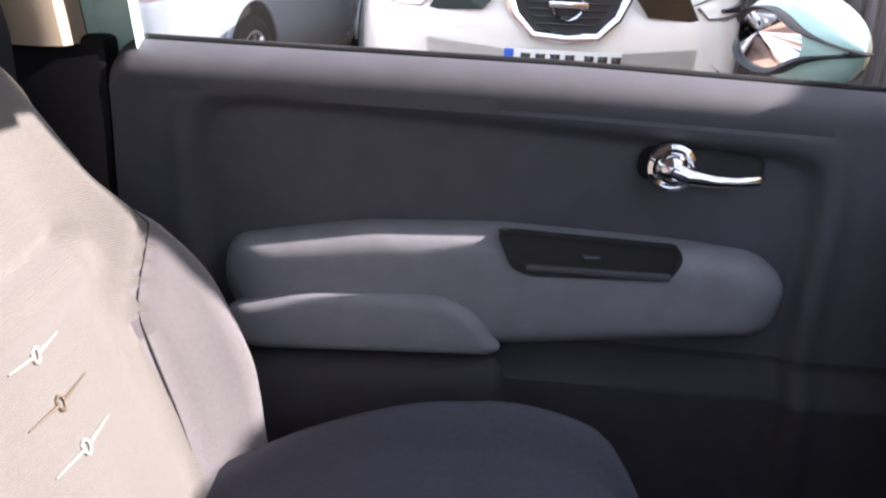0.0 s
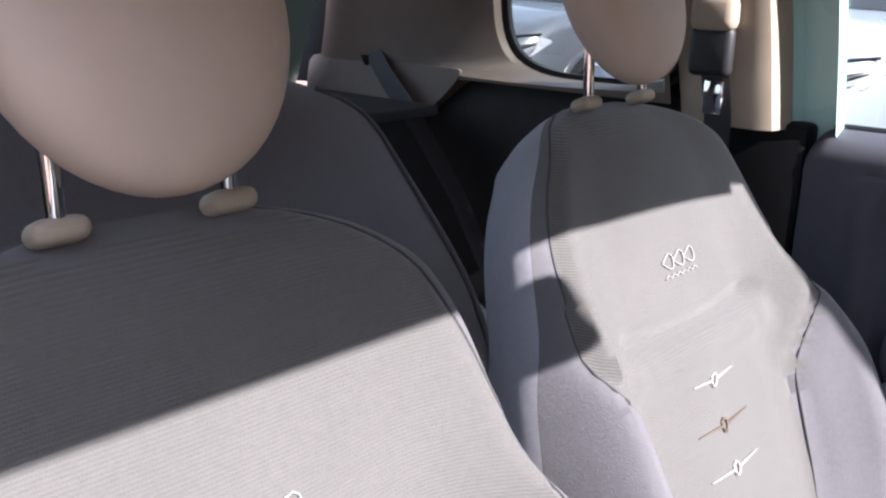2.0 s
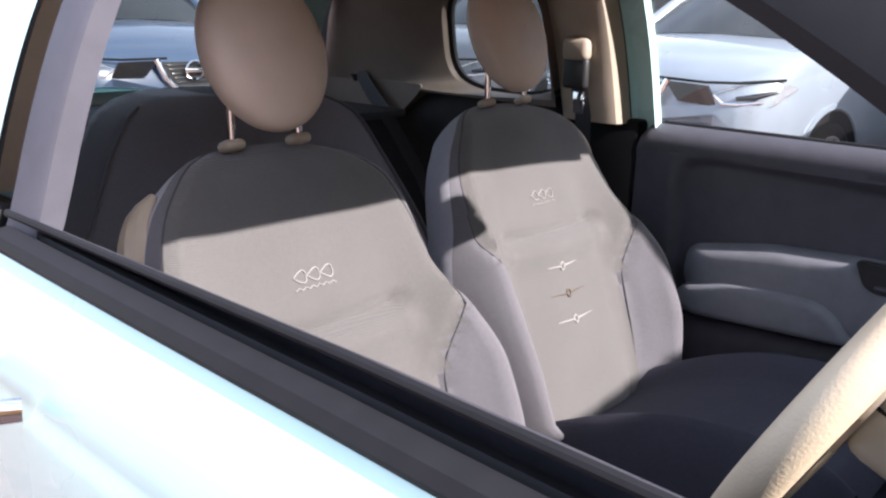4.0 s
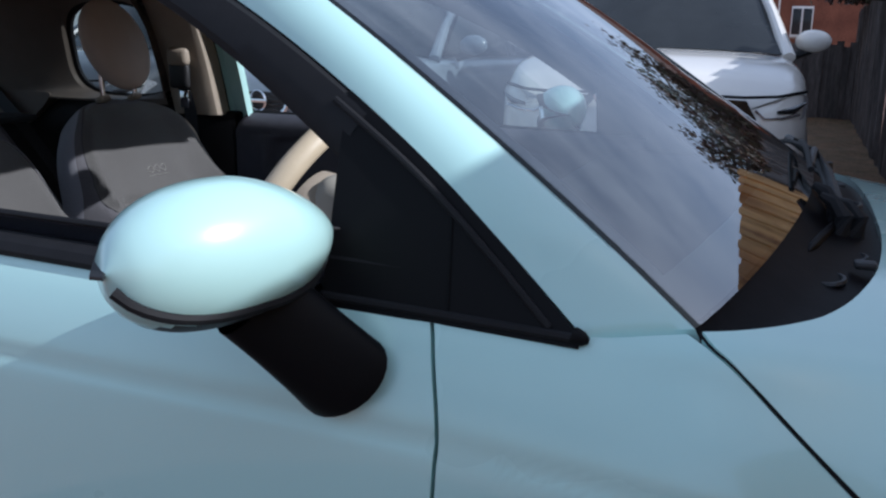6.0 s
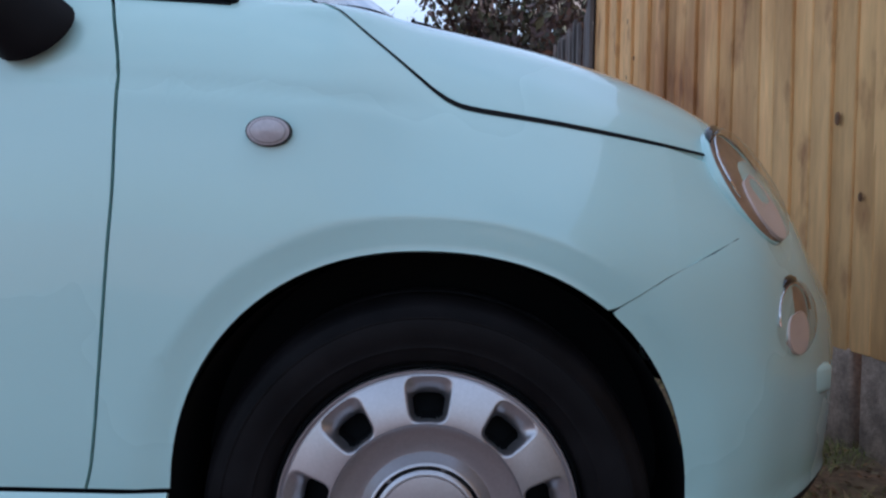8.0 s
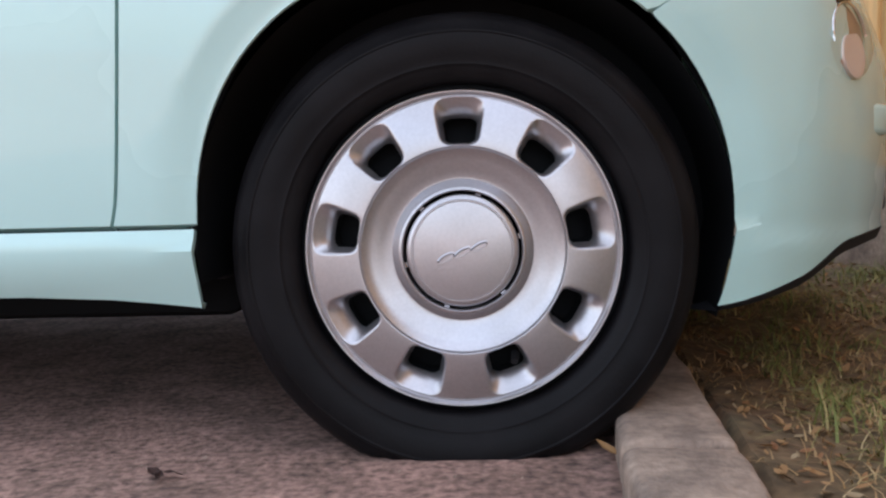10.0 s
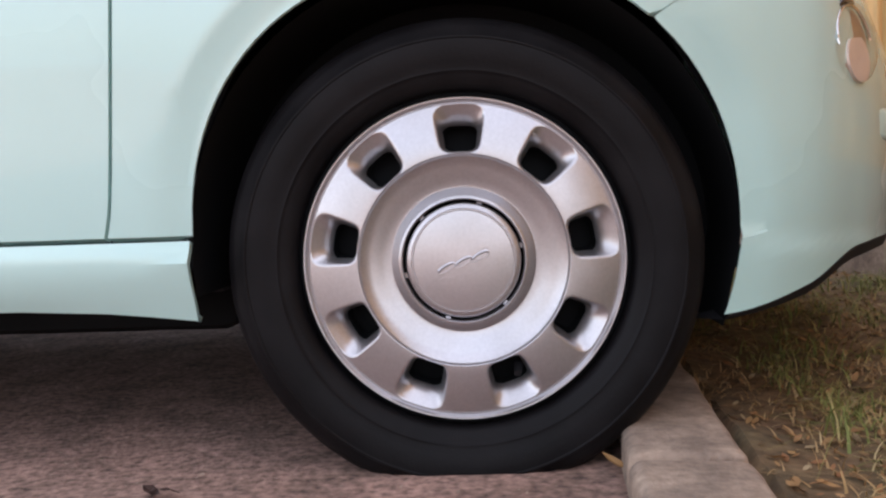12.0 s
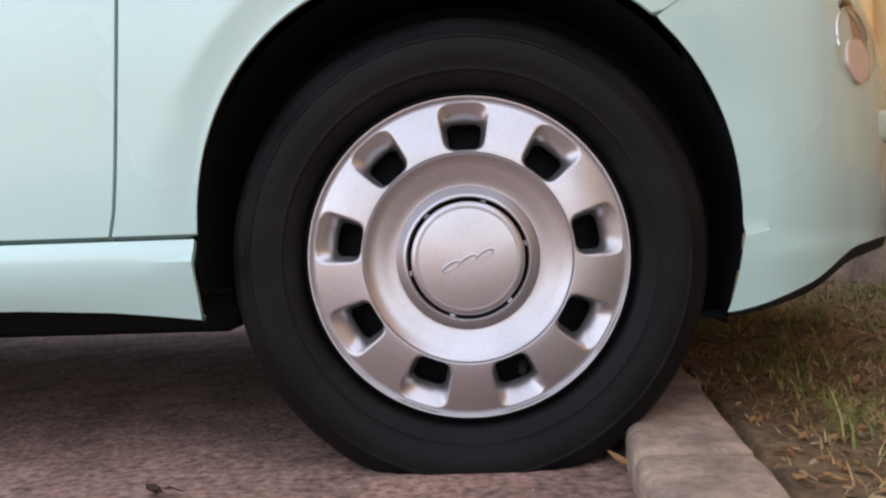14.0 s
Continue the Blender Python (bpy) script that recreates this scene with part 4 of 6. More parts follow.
    bmesh.ops.bisect_plane(bm, geom=bm.verts[:] + bm.edges[:] + bm.faces[:], plane_co=c + Vector((-.058, 0, 0)), plane_no=(-math.cos(rot), -math.sin(rot), -.05), clear_outer=True)
    # lower edge is trimmed in black
    edge = [v.co.copy() for v in bm.verts if v.is_boundary]
    bm.normal_update()
    for q in bm.faces:
        m = q.calc_center_median()
        q.material_index = 1 if m.z < c.z - .058 or ((m - c).dot(Vector((-math.sin(rot), math.cos(rot), 0))) < -.100 and (m - c).dot(Vector((math.cos(rot), math.sin(rot), 0))) < -.032) else 0
    mir = part("door_mirror", f(bm), [PAINT, BLACK_PLASTIC], d, "mint green door mirror housing")
    axis = Vector((math.cos(rot), math.sin(rot), .05)).normalized()
    across = Vector((-math.sin(rot), math.cos(rot), 0))
    o = c + Vector((-.058, 0, 0))
    edge.sort(key=lambda p: math.atan2((p - o).z, (p - o).dot(across)))
    for _ in range(14):
        edge = [edge[i - 1] * .25 + p * .5 + edge[(i + 1) % len(edge)] * .25 for i, p in enumerate(edge)]
    rim = grid([[p + axis * .004 for p in edge], [p + axis * .006 + (p - o) * .05 for p in edge], [p - axis * .010 + (p - o) * .075 for p in edge], [p - axis * .017 + (p - o) * .01 for p in edge], [p - axis * .013 - (p - o) * .09 for p in edge], [p - axis * .006 - (p - o) * .13 for p in edge]], closed_v=True)
    part("mirror_rim", f(rim), BLACK_PLASTIC, mir)
    lip = [shell(t, -.80, .01) for t in np.linspace(-.975, .80, 26)]
    part("lower_lip", f(tube(lip, [.0055] * 21 + [.005, .004, .003, .002, .001], 8)), RUBBER, mir)
    face = grid([[p - axis * .009 - (p - o) * .10 for p in edge], [o - axis * .011 + (p - o) * .45 for p in edge], [o - axis * .0115 + (p - o) * .01 for p in edge]], closed_v=True)
    part("mirror_glass", f(face), MIRROR, mir, "bright mirror glass")
    foot = bmesh.new()
    rows = []
    for t in np.linspace(-.16, 1, 18):
        tt = max(t, 0)
        p = Vector((-.481, .018, .880)).lerp(Vector((-.556, -.035, .975)), tt ** .85) + Vector((-.10 if left else 0, 0, 0))
        end = math.sqrt(max(1 - (min(t, 0) / .165) ** 2, .01))
        rx, rz = (.0480 - .030 * tt ** .75 + .012 * tt ** 4) * end, (.044 - .006 * tt) * end
        p += Vector((.10, 0, -.09)) * (t if t < 0 else 0)
        rows.append([p + Vector((rx * math.cos(a), .032 * end * math.sin(a) * (.6 + .4 * tt), rz * math.sin(a + .4) * .9)) for a in np.linspace(0, 2 * math.pi, 25)[:-1]])
    grid(rows, closed_v=True, bm=foot)
    part("mirror_foot", f(foot), SAIL_BLACK, mir, "black plastic mirror foot")
    return d


make_door(False)
make_door(True)
# the left door's window is wound up
part("left_door_window", flip(grid([[Vector((lin([.94, 1.40], [-.50, -1.02], z) * (1 - t) + -1.565 * t, gy(z) + .014, z)) for t in np.linspace(0, 1, 12)] for z in np.linspace(.95, 1.40, 12)])), PANE, car)


# ---- lamps and front details ----
def lamp(centre, wide, high, normal, lean, name, parent, proud=.012, ring=PAINT):
    n = Vector(normal).normalized()
    up = Vector((lean[0], lean[1], lean[2]))
    up = (up - n * up.dot(n)).normalized()
    ac = up.cross(n)
    c = Vector(centre)
    el = lambda r, h, oa=0, ou=0: [c + n * h + ac * (wide * (r * math.cos(a) + oa)) + up * (high * (r * math.sin(a) + ou)) for a in np.linspace(0, 2 * math.pi, 41)[:-1]]
    fwd = 1 if ac.x > 0 else -1
    lens = part(name, grid([el(1.0, -.004), el(1.0, .004), el(.96, proud * .65), el(.8, proud), el(.45, proud * 1.25), el(.02, proud * 1.3)], closed_v=True), LENS, parent)
    part("bezel", grid([el(1.02, -.016), el(1.018, -.002), el(1.008, .002), el(.998, .003), el(.985, .003), el(.975, -.012)], closed_v=True), ring, lens)
    # backing disc coloured with the fence reflection that the lens would show
    part("fence_tinted_housing", grid([el(.985, -.004), el(.93, .002), el(.80, .0045), el(.5, .0055), el(.02, .006)], closed_v=True), LAMP_BROWN, lens)
    # pale reflector bowl fills the lower half
    oa, ou = fwd * .06, -.40
    bowl = lambda r, h: [q if (q - c).dot(up) < high * .10 else q - up * ((q - c).dot(up) - high * .10) for q in el(r, h, oa, ou)]
    part("reflector", grid([bowl(.60, .003), bowl(.585, .0080), bowl(.52, .0084), bowl(.40, .0074), bowl(.02, .0068)], closed_v=True), REFLECTOR, lens)
    part("lamp_cap", tube([q + n * .004 for q in el(1.0, 0)][7:14], [.001, .005, .007, .007, .007, .005, .001], 8), GLOSS_BLACK, lens)
    part("inner_rim", tube([q + n * .0072 for q in el(.90, 0)][:21], .0018, 6), CHROME, lens)
    return lens


for sgn in (0, 1):
    fy = (lambda p: (p[0], WIDTH - p[1], p[2])) if sgn else (lambda p: p)
    fn = (lambda p: (p[0], -p[1], p[2])) if sgn else (lambda p: p)
    lamp(fy((.434, .182, .716)), .070, .092, fn((.68, -.56, .48)), fn((-.55, .0, .8)), "headlamp", car, .022, PAINT)
    lamp(fy((.500, .172, .535)), .064, .053, fn((.74, -.66, .12)), fn((-.2, .0, .9)), "driving_lamp", car, .018, GLOSS_BLACK)
    rep = grid([[Vector((-.195 + .0225 * r * math.cos(a), -.002 - h, .7645 + .0150 * r * math.sin(a))) for a in np.linspace(0, 2 * math.pi, 29)[:-1]] for r, h in ((1.18, -.004), (1.16, .003), (1.02, .0045), (.98, .004), (.9, .008), (.5, .0115), (.02, .0125))], closed_v=True)
    part("side_repeater", flip(rep) if sgn else rep, CLEAR_LENS, car, "small oval clear side repeater")
    bz = grid([[Vector((-.195 + .0225 * r * math.cos(a), -.001 - h, .7645 + .0150 * r * math.sin(a))) for a in np.linspace(0, 2 * math.pi, 29)[:-1]] for r, h in ((1.24, -.003), (1.21, .003), (1.14, .0045), (1.08, .002))], closed_v=True)
    part("repeater_bezel", flip(bz) if sgn else bz, BLACK_PLASTIC, car)
    pad = box(.024, .070, .046, (.574, .258, .436), .010, 3, turn=Euler((0, .05, -.80)).to_matrix().to_4x4())
    part("bumper_pad", flip(pad) if sgn else pad, PAINT, car)

# lower grille and splitter
part("lower_grille", box(.03, .62, .10, (.690, MID, .345), .01), BLACK_PLASTIC, car)
rows = [[Vector((x, y, z)) for x, y, z in ((xx, yy + .006, zz + .006), (xx + .001, yy + .001, zz - .002), (xx - .004, yy + .006, zz - .008 - .010 * min(max((xx - .33) / .15, 0), 1)), (xx - .05, yy + .05, zz - .010 - .010 * min(max((xx - .33) / .15, 0), 1)))] for xx, yy, zz in [tuple(skin(x, 0.0)) for x in np.linspace(.315, .70, 18)]]
part("bumper_splitter", grid(rows), RUBBER, car)
part("bumper_splitter", flip(grid(rows)), RUBBER, car)


# ---- cowl and wipers ----
def cowl():
    rows = []
    for j in range(41):
        u = j / 40
        v = 2 * u if u <= .5 else 2 * (1 - u)
        v = v ** 1.0
        xr = bonnet_rear(v)
        sl = s_at(-.150, lin(LINE_X, LINE_Z, -.150) + G)
        p = skin(xr, sl * (1 - v) + 8 * v)
        if u > .5:
            p.y = WIDTH - p.y
        g = windscreen_point(min(max((p.y - .125) / (WIDTH - .25), 0), 1), .012)
        a = p + Vector((.012, 0, -.014))
        rows.append([a, a.lerp(g, .25) + Vector((0, 0, -.010)), a.lerp(g, .6) + Vector((0, 0, -.018)), g + Vector((0, 0, -.006))])
    return grid(rows)


scuttle = part("scuttle_panel", cowl(), SCUTTLE, car, "shiny black plastic scuttle below the windscreen", 60)


def cowl_point(y, f):
    """A place on the scuttle: f from the bonnet's edge to the glass."""
    v = 1 - abs(y - MID) / (MID - .125)
    p = skin(bonnet_rear(max(v, 0)), s_at(-.150, lin(LINE_X, LINE_Z, -.150) + G) * (1 - v) + 8 * v)
    a = Vector((p.x + .012, y, p.z - .014))
    g = windscreen_point(min(max((y - .125) / (WIDTH - .25), 0), 1), .012)
    return a.lerp(g, f) + Vector((0, 0, -.018 * math.sin(math.pi * min(f, 1)) ** .7))


# rims round the drain openings, a long ridge and the folded rubber boot of the wiper
for yy, ff, ra in ((.36, .42, .020), (.47, .30, .016), (.78, .40, .020), (1.20, .42, .020)):
    q = cowl_point(yy, ff)
    ringp = [q + Vector((ra * .8 * math.cos(t), ra * 1.3 * math.sin(t), .004 + .002 * math.cos(t))) for t in np.linspace(0, 2 * math.pi, 21)]
    part("drain_rim", tube(ringp, .0035, 6), BLACK_PLASTIC, scuttle)
    part("drain_opening", grid([[q + (p - q) * k + Vector((0, 0, -.002)) for p in ringp[:-1]] for k in (.9, .4, .02)], closed_v=True), GAP, scuttle)
part("scuttle_ridge", tube([cowl_point(y, .62 + .10 * math.sin((y - .2) * 9)) + Vector((0, 0, .004)) for y in np.linspace(.40, 1.22, 32)], [.001] + [.006] * 30 + [.001], 8), SCUTTLE, scuttle)
boot = bmesh.new()
for k, (dx, dy, h) in enumerate(((.000, .000, .050), (.018, .020, .040), (-.012, .030, .058), (.006, .052, .034))):
    q = cowl_point(.545 + dy, .55) + Vector((dx, 0, 0))
    tube([q + Vector((0, 0, -.01)), q + Vector((.006, .004, h * .5)), q + Vector((-.010, .012, h * .85)), q + Vector((-.026, .016, h))], [.015, .012, .010, .005], 8, boot)
part("wiper_boot", boot, RUBBER, scuttle)


def wiper(pivot, elbow, tip, blade_a, blade_b):
    own = part("wiper_arm", tube([pivot, (Vector(pivot) * .5 + Vector(elbow) * .5) + Vector((0, 0, .012)), elbow, tip], [.013, .010, .008, .005], 8), BLACK_PLASTIC, car)
    part("wiper_pivot", rod(Vector(pivot) + Vector((0, 0, -.035)), Vector(pivot) + Vector((0, 0, .022)), .020, .014, 14), BLACK_PLASTIC, own)
    n = 12
    pts = [Vector(blade_a).lerp(Vector(blade_b), k / n) + Vector((.012, 0, .014 + .008 * math.sin(math.pi * k / n))) for k in range(n + 1)]
    part("wiper_blade", tube(pts, .0045, 6), RUBBER, own)
    return own


def on_glass(u, v, o=.012):
    return windscreen_point(u, v) + Vector((o * .6, 0, o * .8))


wiper((-.012, .60, .985), tuple(on_glass(.50, .030, .025)), tuple(on_glass(.40, .030, .02)), on_glass(.37, .030, .003), on_glass(.62, .045, .003))
wiper((-.012, 1.12, .975), tuple(on_glass(.80, .035, .025)), tuple(on_glass(.72, .035, .02)), on_glass(.54, .03, .004), on_glass(.92, .03, .004))
for yy in (.40, 1.05):
    part("washer_jet", box(.026, .020, .010, (.010, yy, .962), .004), BLACK_PLASTIC, car)


# ---- seats ----
LEAN_U = Vector((-.384, 0, .923))
LEAN_N = Vector((.923, 0, .384))


def seat(base, outer, rest):
    """Front seat: bolstered back with light panel, cushion, round headrest, stitched marks. base: foot of the back panel, mid width."""
    B = Vector(base)

    def at(lat, up, out):
        return B + Vector((0, lat, 0)) + LEAN_U * up + LEAN_N * out

    H = .612

    def half_width(h):
        return hermite([-.07, -.05, -.02, 0, .10, .20, .30, .38, .46, .52, .57, .60, .612], [.16, .215, .255, .270, .292, .298, .278, .250, .236, .212, .165, .110, .055], h)

    def edge(h):
        return hermite([0, .20, .36, .62], [.60, .63, .92, .93], h)

    def front(uu, h):
        """Depth of the front face over the seat's width."""
        a = abs(uu)
        bol = hermite([0, .10, .20, .30, .39, .48, .57, .612], [.088, .104, .098, .070, .032, .014, .007, .0], h)
        f = bol * (max(0, (a - .50)) / .34) ** 1.5 if a < .84 else bol * (1 - ((a - .84) / .16) ** 2 * 1.2)
        f -= .014 * math.exp(-((h - .330 - .03 * uu * uu) / .010) ** 2) * (1 if a < .60 else 0)
        f += .014 * math.exp(-((h - .292 - .03 * uu * uu) / .024) ** 2) * (1 if a < .60 else 0)
        f += .012 * math.cos(math.pi * uu * .8) * (1 - h / H)
        f -= .05 * max(0, (h - .53) / .08) ** 2
        f -= .007 * min(1, max(0, (h - .26) / .08)) * min(1.0, max(0, (a - .76) / .18)) ** 2
        f -= .012 * math.exp(-((a - edge(h) + .02) / .030) ** 2) * (1 if h < .40 else .35)
        return f
    rows = []
    hs = [-.07, -.06, -.045, -.025, 0, .015, .04] + [.07 + .0064 * k for k in range(82)] + [.596, .604, .610, .612]
    for h in hs:
        w = half_width(h)
        row = []
        for k in range(49):
            u = -1 + 2 * k / 48
            row.append(at(w * math.sin(u * math.pi / 2), h, front(math.sin(u * math.pi / 2), h)))
        back = .150 * (1 - .30 * h / H) * min(1.0, .55 + (H - h) / .10)
        for k in range(1, 16):
            a = math.pi * k / 16
            row.append(at(w * math.copysign(abs(math.cos(a)) ** .35, math.cos(a)) * (1 + .06 * math.sin(a)), h - .02 * math.sin(a), front(1, h) - back * math.sin(a) ** .8))
        rows.append(row)
    bm = grid(rows, closed_v=True)
    bm.faces.ensure_lookup_table()
    for f in bm.faces:
        c = f.calc_center_median() - B
        h = c.dot(LEAN_U)
        w = half_width(min(max(h, -.07), H))
        side_part = abs(c.y) > edge(h) * w or c.dot(LEAN_N) < -.03
        f.material_index = 2 if c.dot(LEAN_N) < front(1, min(max(h, -.07), H)) - .004 and h > -.03 else 1 if side_part else 0
    s = part("front_seat", bm, [SEAT_CLOTH, SEAT_SIDE, SEAT_FLANK], car, "grey cloth front seat with bolstered back", 60)
    # piping along the border of the front panel
    for sg in (-1, 1):
        pts = [at(sg * edge(h) * half_width(h), h, front(edge(h), h) + .0005) for h in np.linspace(.02, .604, 40)]
        part("piping", tube(pts, .0013, 6), PIPING, s)
    # cushion
    rows = []
    for i in range(31):
        t = i / 30
        x = B.x - .02 + .56 * t
        row = []
        for k in range(41):
            u = -1 + 2 * k / 40
            a = abs(u)
            w = hermite([0, .3, .7, .92, 1], [.225, .245, .240, .205, .14], t)
            z = .435 + .145 * math.sin(t * math.pi * .70) - .05 * max(0, (t - .88) / .12) ** 2
            z += .045 * (max(0, a - .45) / .32) ** 1.5 if a < .77 else .045 * (1 - ((a - .77) / .23) ** 2 * 3.0)
            z -= .010 * math.exp(-((a - .58) / .03) ** 2)
            z -= .010 * math.exp(-((t - .62) / .025) ** 2) * (1 if a < .6 else .2)
            row.append(Vector((x, B.y + w * u, z)))
        row.append(Vector((x, B.y + w, .44)))
        row.append(Vector((x, B.y - w, .44)))
        rows.append(row)
    part("cushion", grid(rows, closed_v=True), SEAT_DARK, s, "dark cloth seat cushion", 60)
    part("seat_base", box(.46, .44, .20, (B.x + .26, B.y, .345), .03), BLACK_PLASTIC, s)
    # headrest: a thick rounded disc on two chrome posts
    hc = at(0, rest, .026)
    rows = []
    for k in range(21):
        t = -1 + 2 * k / 20
        r = .098 * (max(1 - abs(t) ** 2.6, 0.0)) ** .5 + .0015
        rows.append([hc + LEAN_N * (.046 * t) + Vector((0, r * math.cos(a), 0)) + LEAN_U * (r * 1.19 * math.sin(a)) for a in np.linspace(0, 2 * math.pi, 49)[:-1]])
    part("headrest", grid(rows, closed_v=True), IVORY_SKIN, s, "round ivory headrest", 70)
    for sg in (-1, 1):
        part("headrest_post", tube([at(sg * .058, .602, -.024), at(sg * .058, .63, -.014), at(sg * .058, .70, .012)], .0062, 12), CHROME, s)
        part("post_bezel", box(.028, .036, .016, at(sg * .058, .608, -.024), .008, 3, turn=Euler((0, -.39, 0)).to_matrix().to_4x4()), IVORY, s)
    # stitched emblem: three joined loops, and three small winged marks
    def line(pts, r, mat, name):
        part(name, tube([at(a, b, front(a / half_width(b), b) + .0015) for a, b in pts], r, 5), mat, s)
    k0 = .407
    for k, (a0, b0) in enumerate(((-.024, 0), (.0, .0), (.024, 0))):
        pts = [(a0 + .0115 * math.cos(t), b0 + .0078 * math.sin(t) + .003 * math.sin(2 * t) + k0) for t in np.linspace(0, 2 * math.pi, 13)]
        line(pts, .0010, STITCH, "stitched_mark")
    line([(-.036 + .006 * k, k0 - .017 + (.0018 if k % 2 else -.0018)) for k in range(13)], .0010, STITCH, "stitched_mark")
    for b0, mat in ((.258, STITCH), (.203, STITCH_DARK), (.150, STITCH)):
        sc = .8 if b0 > .22 else 1.0
        line([(.006 * math.cos(t), b0 + .008 * math.sin(t)) for t in np.linspace(0, 2 * math.pi, 9)], .0020, mat, "stitched_mark")
        for sg in (-1, 1):
            line([(sg * .007, b0), (sg * .030 * sc, b0 + .0015), (sg * .058 * sc, b0 + .003)], [.0020, .0015, .0008], mat, "stitched_mark")
    # ivory easy-entry lever on the outer shoulder
    pts = [at(outer * (half_width(h) + .004), h, -.035) for h in np.linspace(.43, .555, 9)]
    part("shoulder_lever", tube(pts, [.006, .014, .019, .021, .022, .021, .019, .014, .006], 10), IVORY, s, "ivory easy-entry lever")
    part("recline_lever", rod((B.x - .10, B.y + .235, .62), (B.x - .10, B.y + .262, .62), .03, .026, 16), BLACK_PLASTIC, s)
    return s


seat((-1.434, 1.112, .500), 1, .732)
seat((-1.352, 0.462, .485), -1, .729)

# ---- rear bench ----
def bench_half(h):
    return hermite([0, .2, .44, .54, .575, .59], [.560, .520, .395, .325, .26, .18], h)


def bench_point(u, h, out=0.0):
    w = bench_half(h)
    f = .030 * (1 - u * u) - .010 * math.exp(-(u / .02) ** 2) - .06 * max(0, (h - .52) / .07) ** 2 - .05 * max(0, (abs(u) - .90) / .10) ** 2
    return Vector((-2.00 - .27 * h + f + out, MID + w * u, .450 + h))


rows = []
for h in [.58 * i / 30 for i in range(31)] + [.586, .590]:
    row = [bench_point(math.sin(u * math.pi / 2), h) for u in np.linspace(-1, 1, 49)]
    row += [Vector((row[-1].x - .10 * math.sin(a) ** .6, MID + bench_half(h) * math.cos(a), .450 + h)) for a in np.linspace(0, math.pi, 12)[1:-1]]
    rows.append(row)
rows.append([Vector((p.x - .02, MID + (p.y - MID) * .3, p.z - .002)) for p in rows[-1]])
bm = grid(rows, closed_v=True)
for f in bm.faces:
    c = f.calc_center_median()
    if abs(c.y - MID) > .90 * bench_half(min(max(c.z - .45, 0), .59)):
        f.material_index = 1
rear_back = part("rear_seat_back", bm, [REAR_CLOTH, SEAT_SIDE], car, "dark blue-grey rear seat back with grey side bands", 60)
for sg in (-1, 1):
    part("piping", tube([bench_point(sg * .90, h, .002) for h in np.linspace(.02, .575, 30)], .004, 6), SEAT_SIDE, rear_back)
part("rear_cushion", box(.50, 1.10, .16, (-1.83, MID, .40), .06, 4), REAR_CLOTH, car)

# ---- belts ----
for bm, tag in both(lambda: grid([[Vector((x, y, z)) for x, y, z in ((xx - .022, yy, zz), (xx, yy + .002, zz), (xx + .022, yy, zz))] for xx, yy, zz in [(-1.715, gy(1.14) + .105, 1.15), (-1.715, gy(1.1) + .102, 1.08), (-1.717, gy(1.0) + .10, 1.0), (-1.72, .175, .85), (-1.72, .172, .5)]])):
    part("seat_belt", bm, BELT, car)
for bm, tag in both(lambda: box(.070, .03, .052, (-1.715, gy(1.15) + .098, 1.152), .014, 3)):
    part("belt_guide", bm, IVORY, car)
for bm, tag in both(lambda: box(.066, .022, .070, (-1.716, gy(1.1) + .112, 1.098), .010, 3)):
    part("belt_slide", bm, BLACK_PLASTIC, car)
for bm, tag in both(lambda: box(.030, .006, .050, (-1.715, gy(1.03) + .117, 1.032), .003, 2)):
    part("belt_tongue", bm, CHROME, car, "steel belt tongue")
for bm, tag in both(lambda: grid([[Vector((xx - .012, yy, zz - .020)), Vector((xx, yy + .004, zz)), Vector((xx + .012, yy, zz + .020))] for xx, yy, zz in [(-2.49, .190, 1.050), (-2.42, .212, 1.00), (-2.32, .222, .92), (-2.20, .232, .80), (-2.06, .240, .60), (-1.98, .245, .48)]])):
    part("rear_seat_belt", bm, BELT, car)
for bm, tag in both(lambda: prism(round_poly([Vector((x, .186, z)) for x, z in ((-2.70, 1.03), (-2.235, 1.03), (-2.27, .99), (-2.35, .925), (-2.72, .925))], .03, 4), (0, -.05, 0))):
    part("rear_pillar_foot", bm, TAUPE, car)
for bm, tag in both(lambda: box(.030, .012, .075, (-2.49, .186, 1.050), .005, 2, turn=Euler((0, .9, 0)).to_matrix().to_4x4())):
    part("belt_slot", bm, GAP, car)

# ---- steering wheel, column, dashboard ----
SW = Vector((-.760, .455, .947))
SU = Vector((.47, 0, .883))
SN = Vector((-.883, 0, .47))
SY = Vector((0, 1, 0))
rows = []
for i in range(73):
    a = 2 * math.pi * i / 72
    d = SU * math.cos(a) + SY * math.sin(a)
    rows.append([SW + d * (.180 + .0165 * math.cos(b)) + SN * (.0185 * math.sin(b)) for b in np.linspace(0, 2 * math.pi, 15)[:-1]])
sw = part("steering_wheel", grid(rows[:-1], closed_u=True, closed_v=True), WHEEL_SKIN, car, "ivory leather steering wheel")
rows = []
for r, o in ((.070, -.02), (.074, -.005), (.066, .018), (.04, .028), (.003, .030)):
    rows.append([SW + (SU * math.cos(a) + SY * math.sin(a)) * r + SN * o for a in np.linspace(0, 2 * math.pi, 33)[:-1]])
part("wheel_hub", grid(rows, closed_v=True), IVORY, sw)
for a in (math.pi / 2, -math.pi / 2, math.pi):
    d = SU * math.cos(a) + SY * math.sin(a)
    part("wheel_spoke", tube([SW + d * .06 + SN * .006, SW + d * .12 + SN * .0, SW + d * .172], [.022, .016, .015], 10), IVORY, sw)
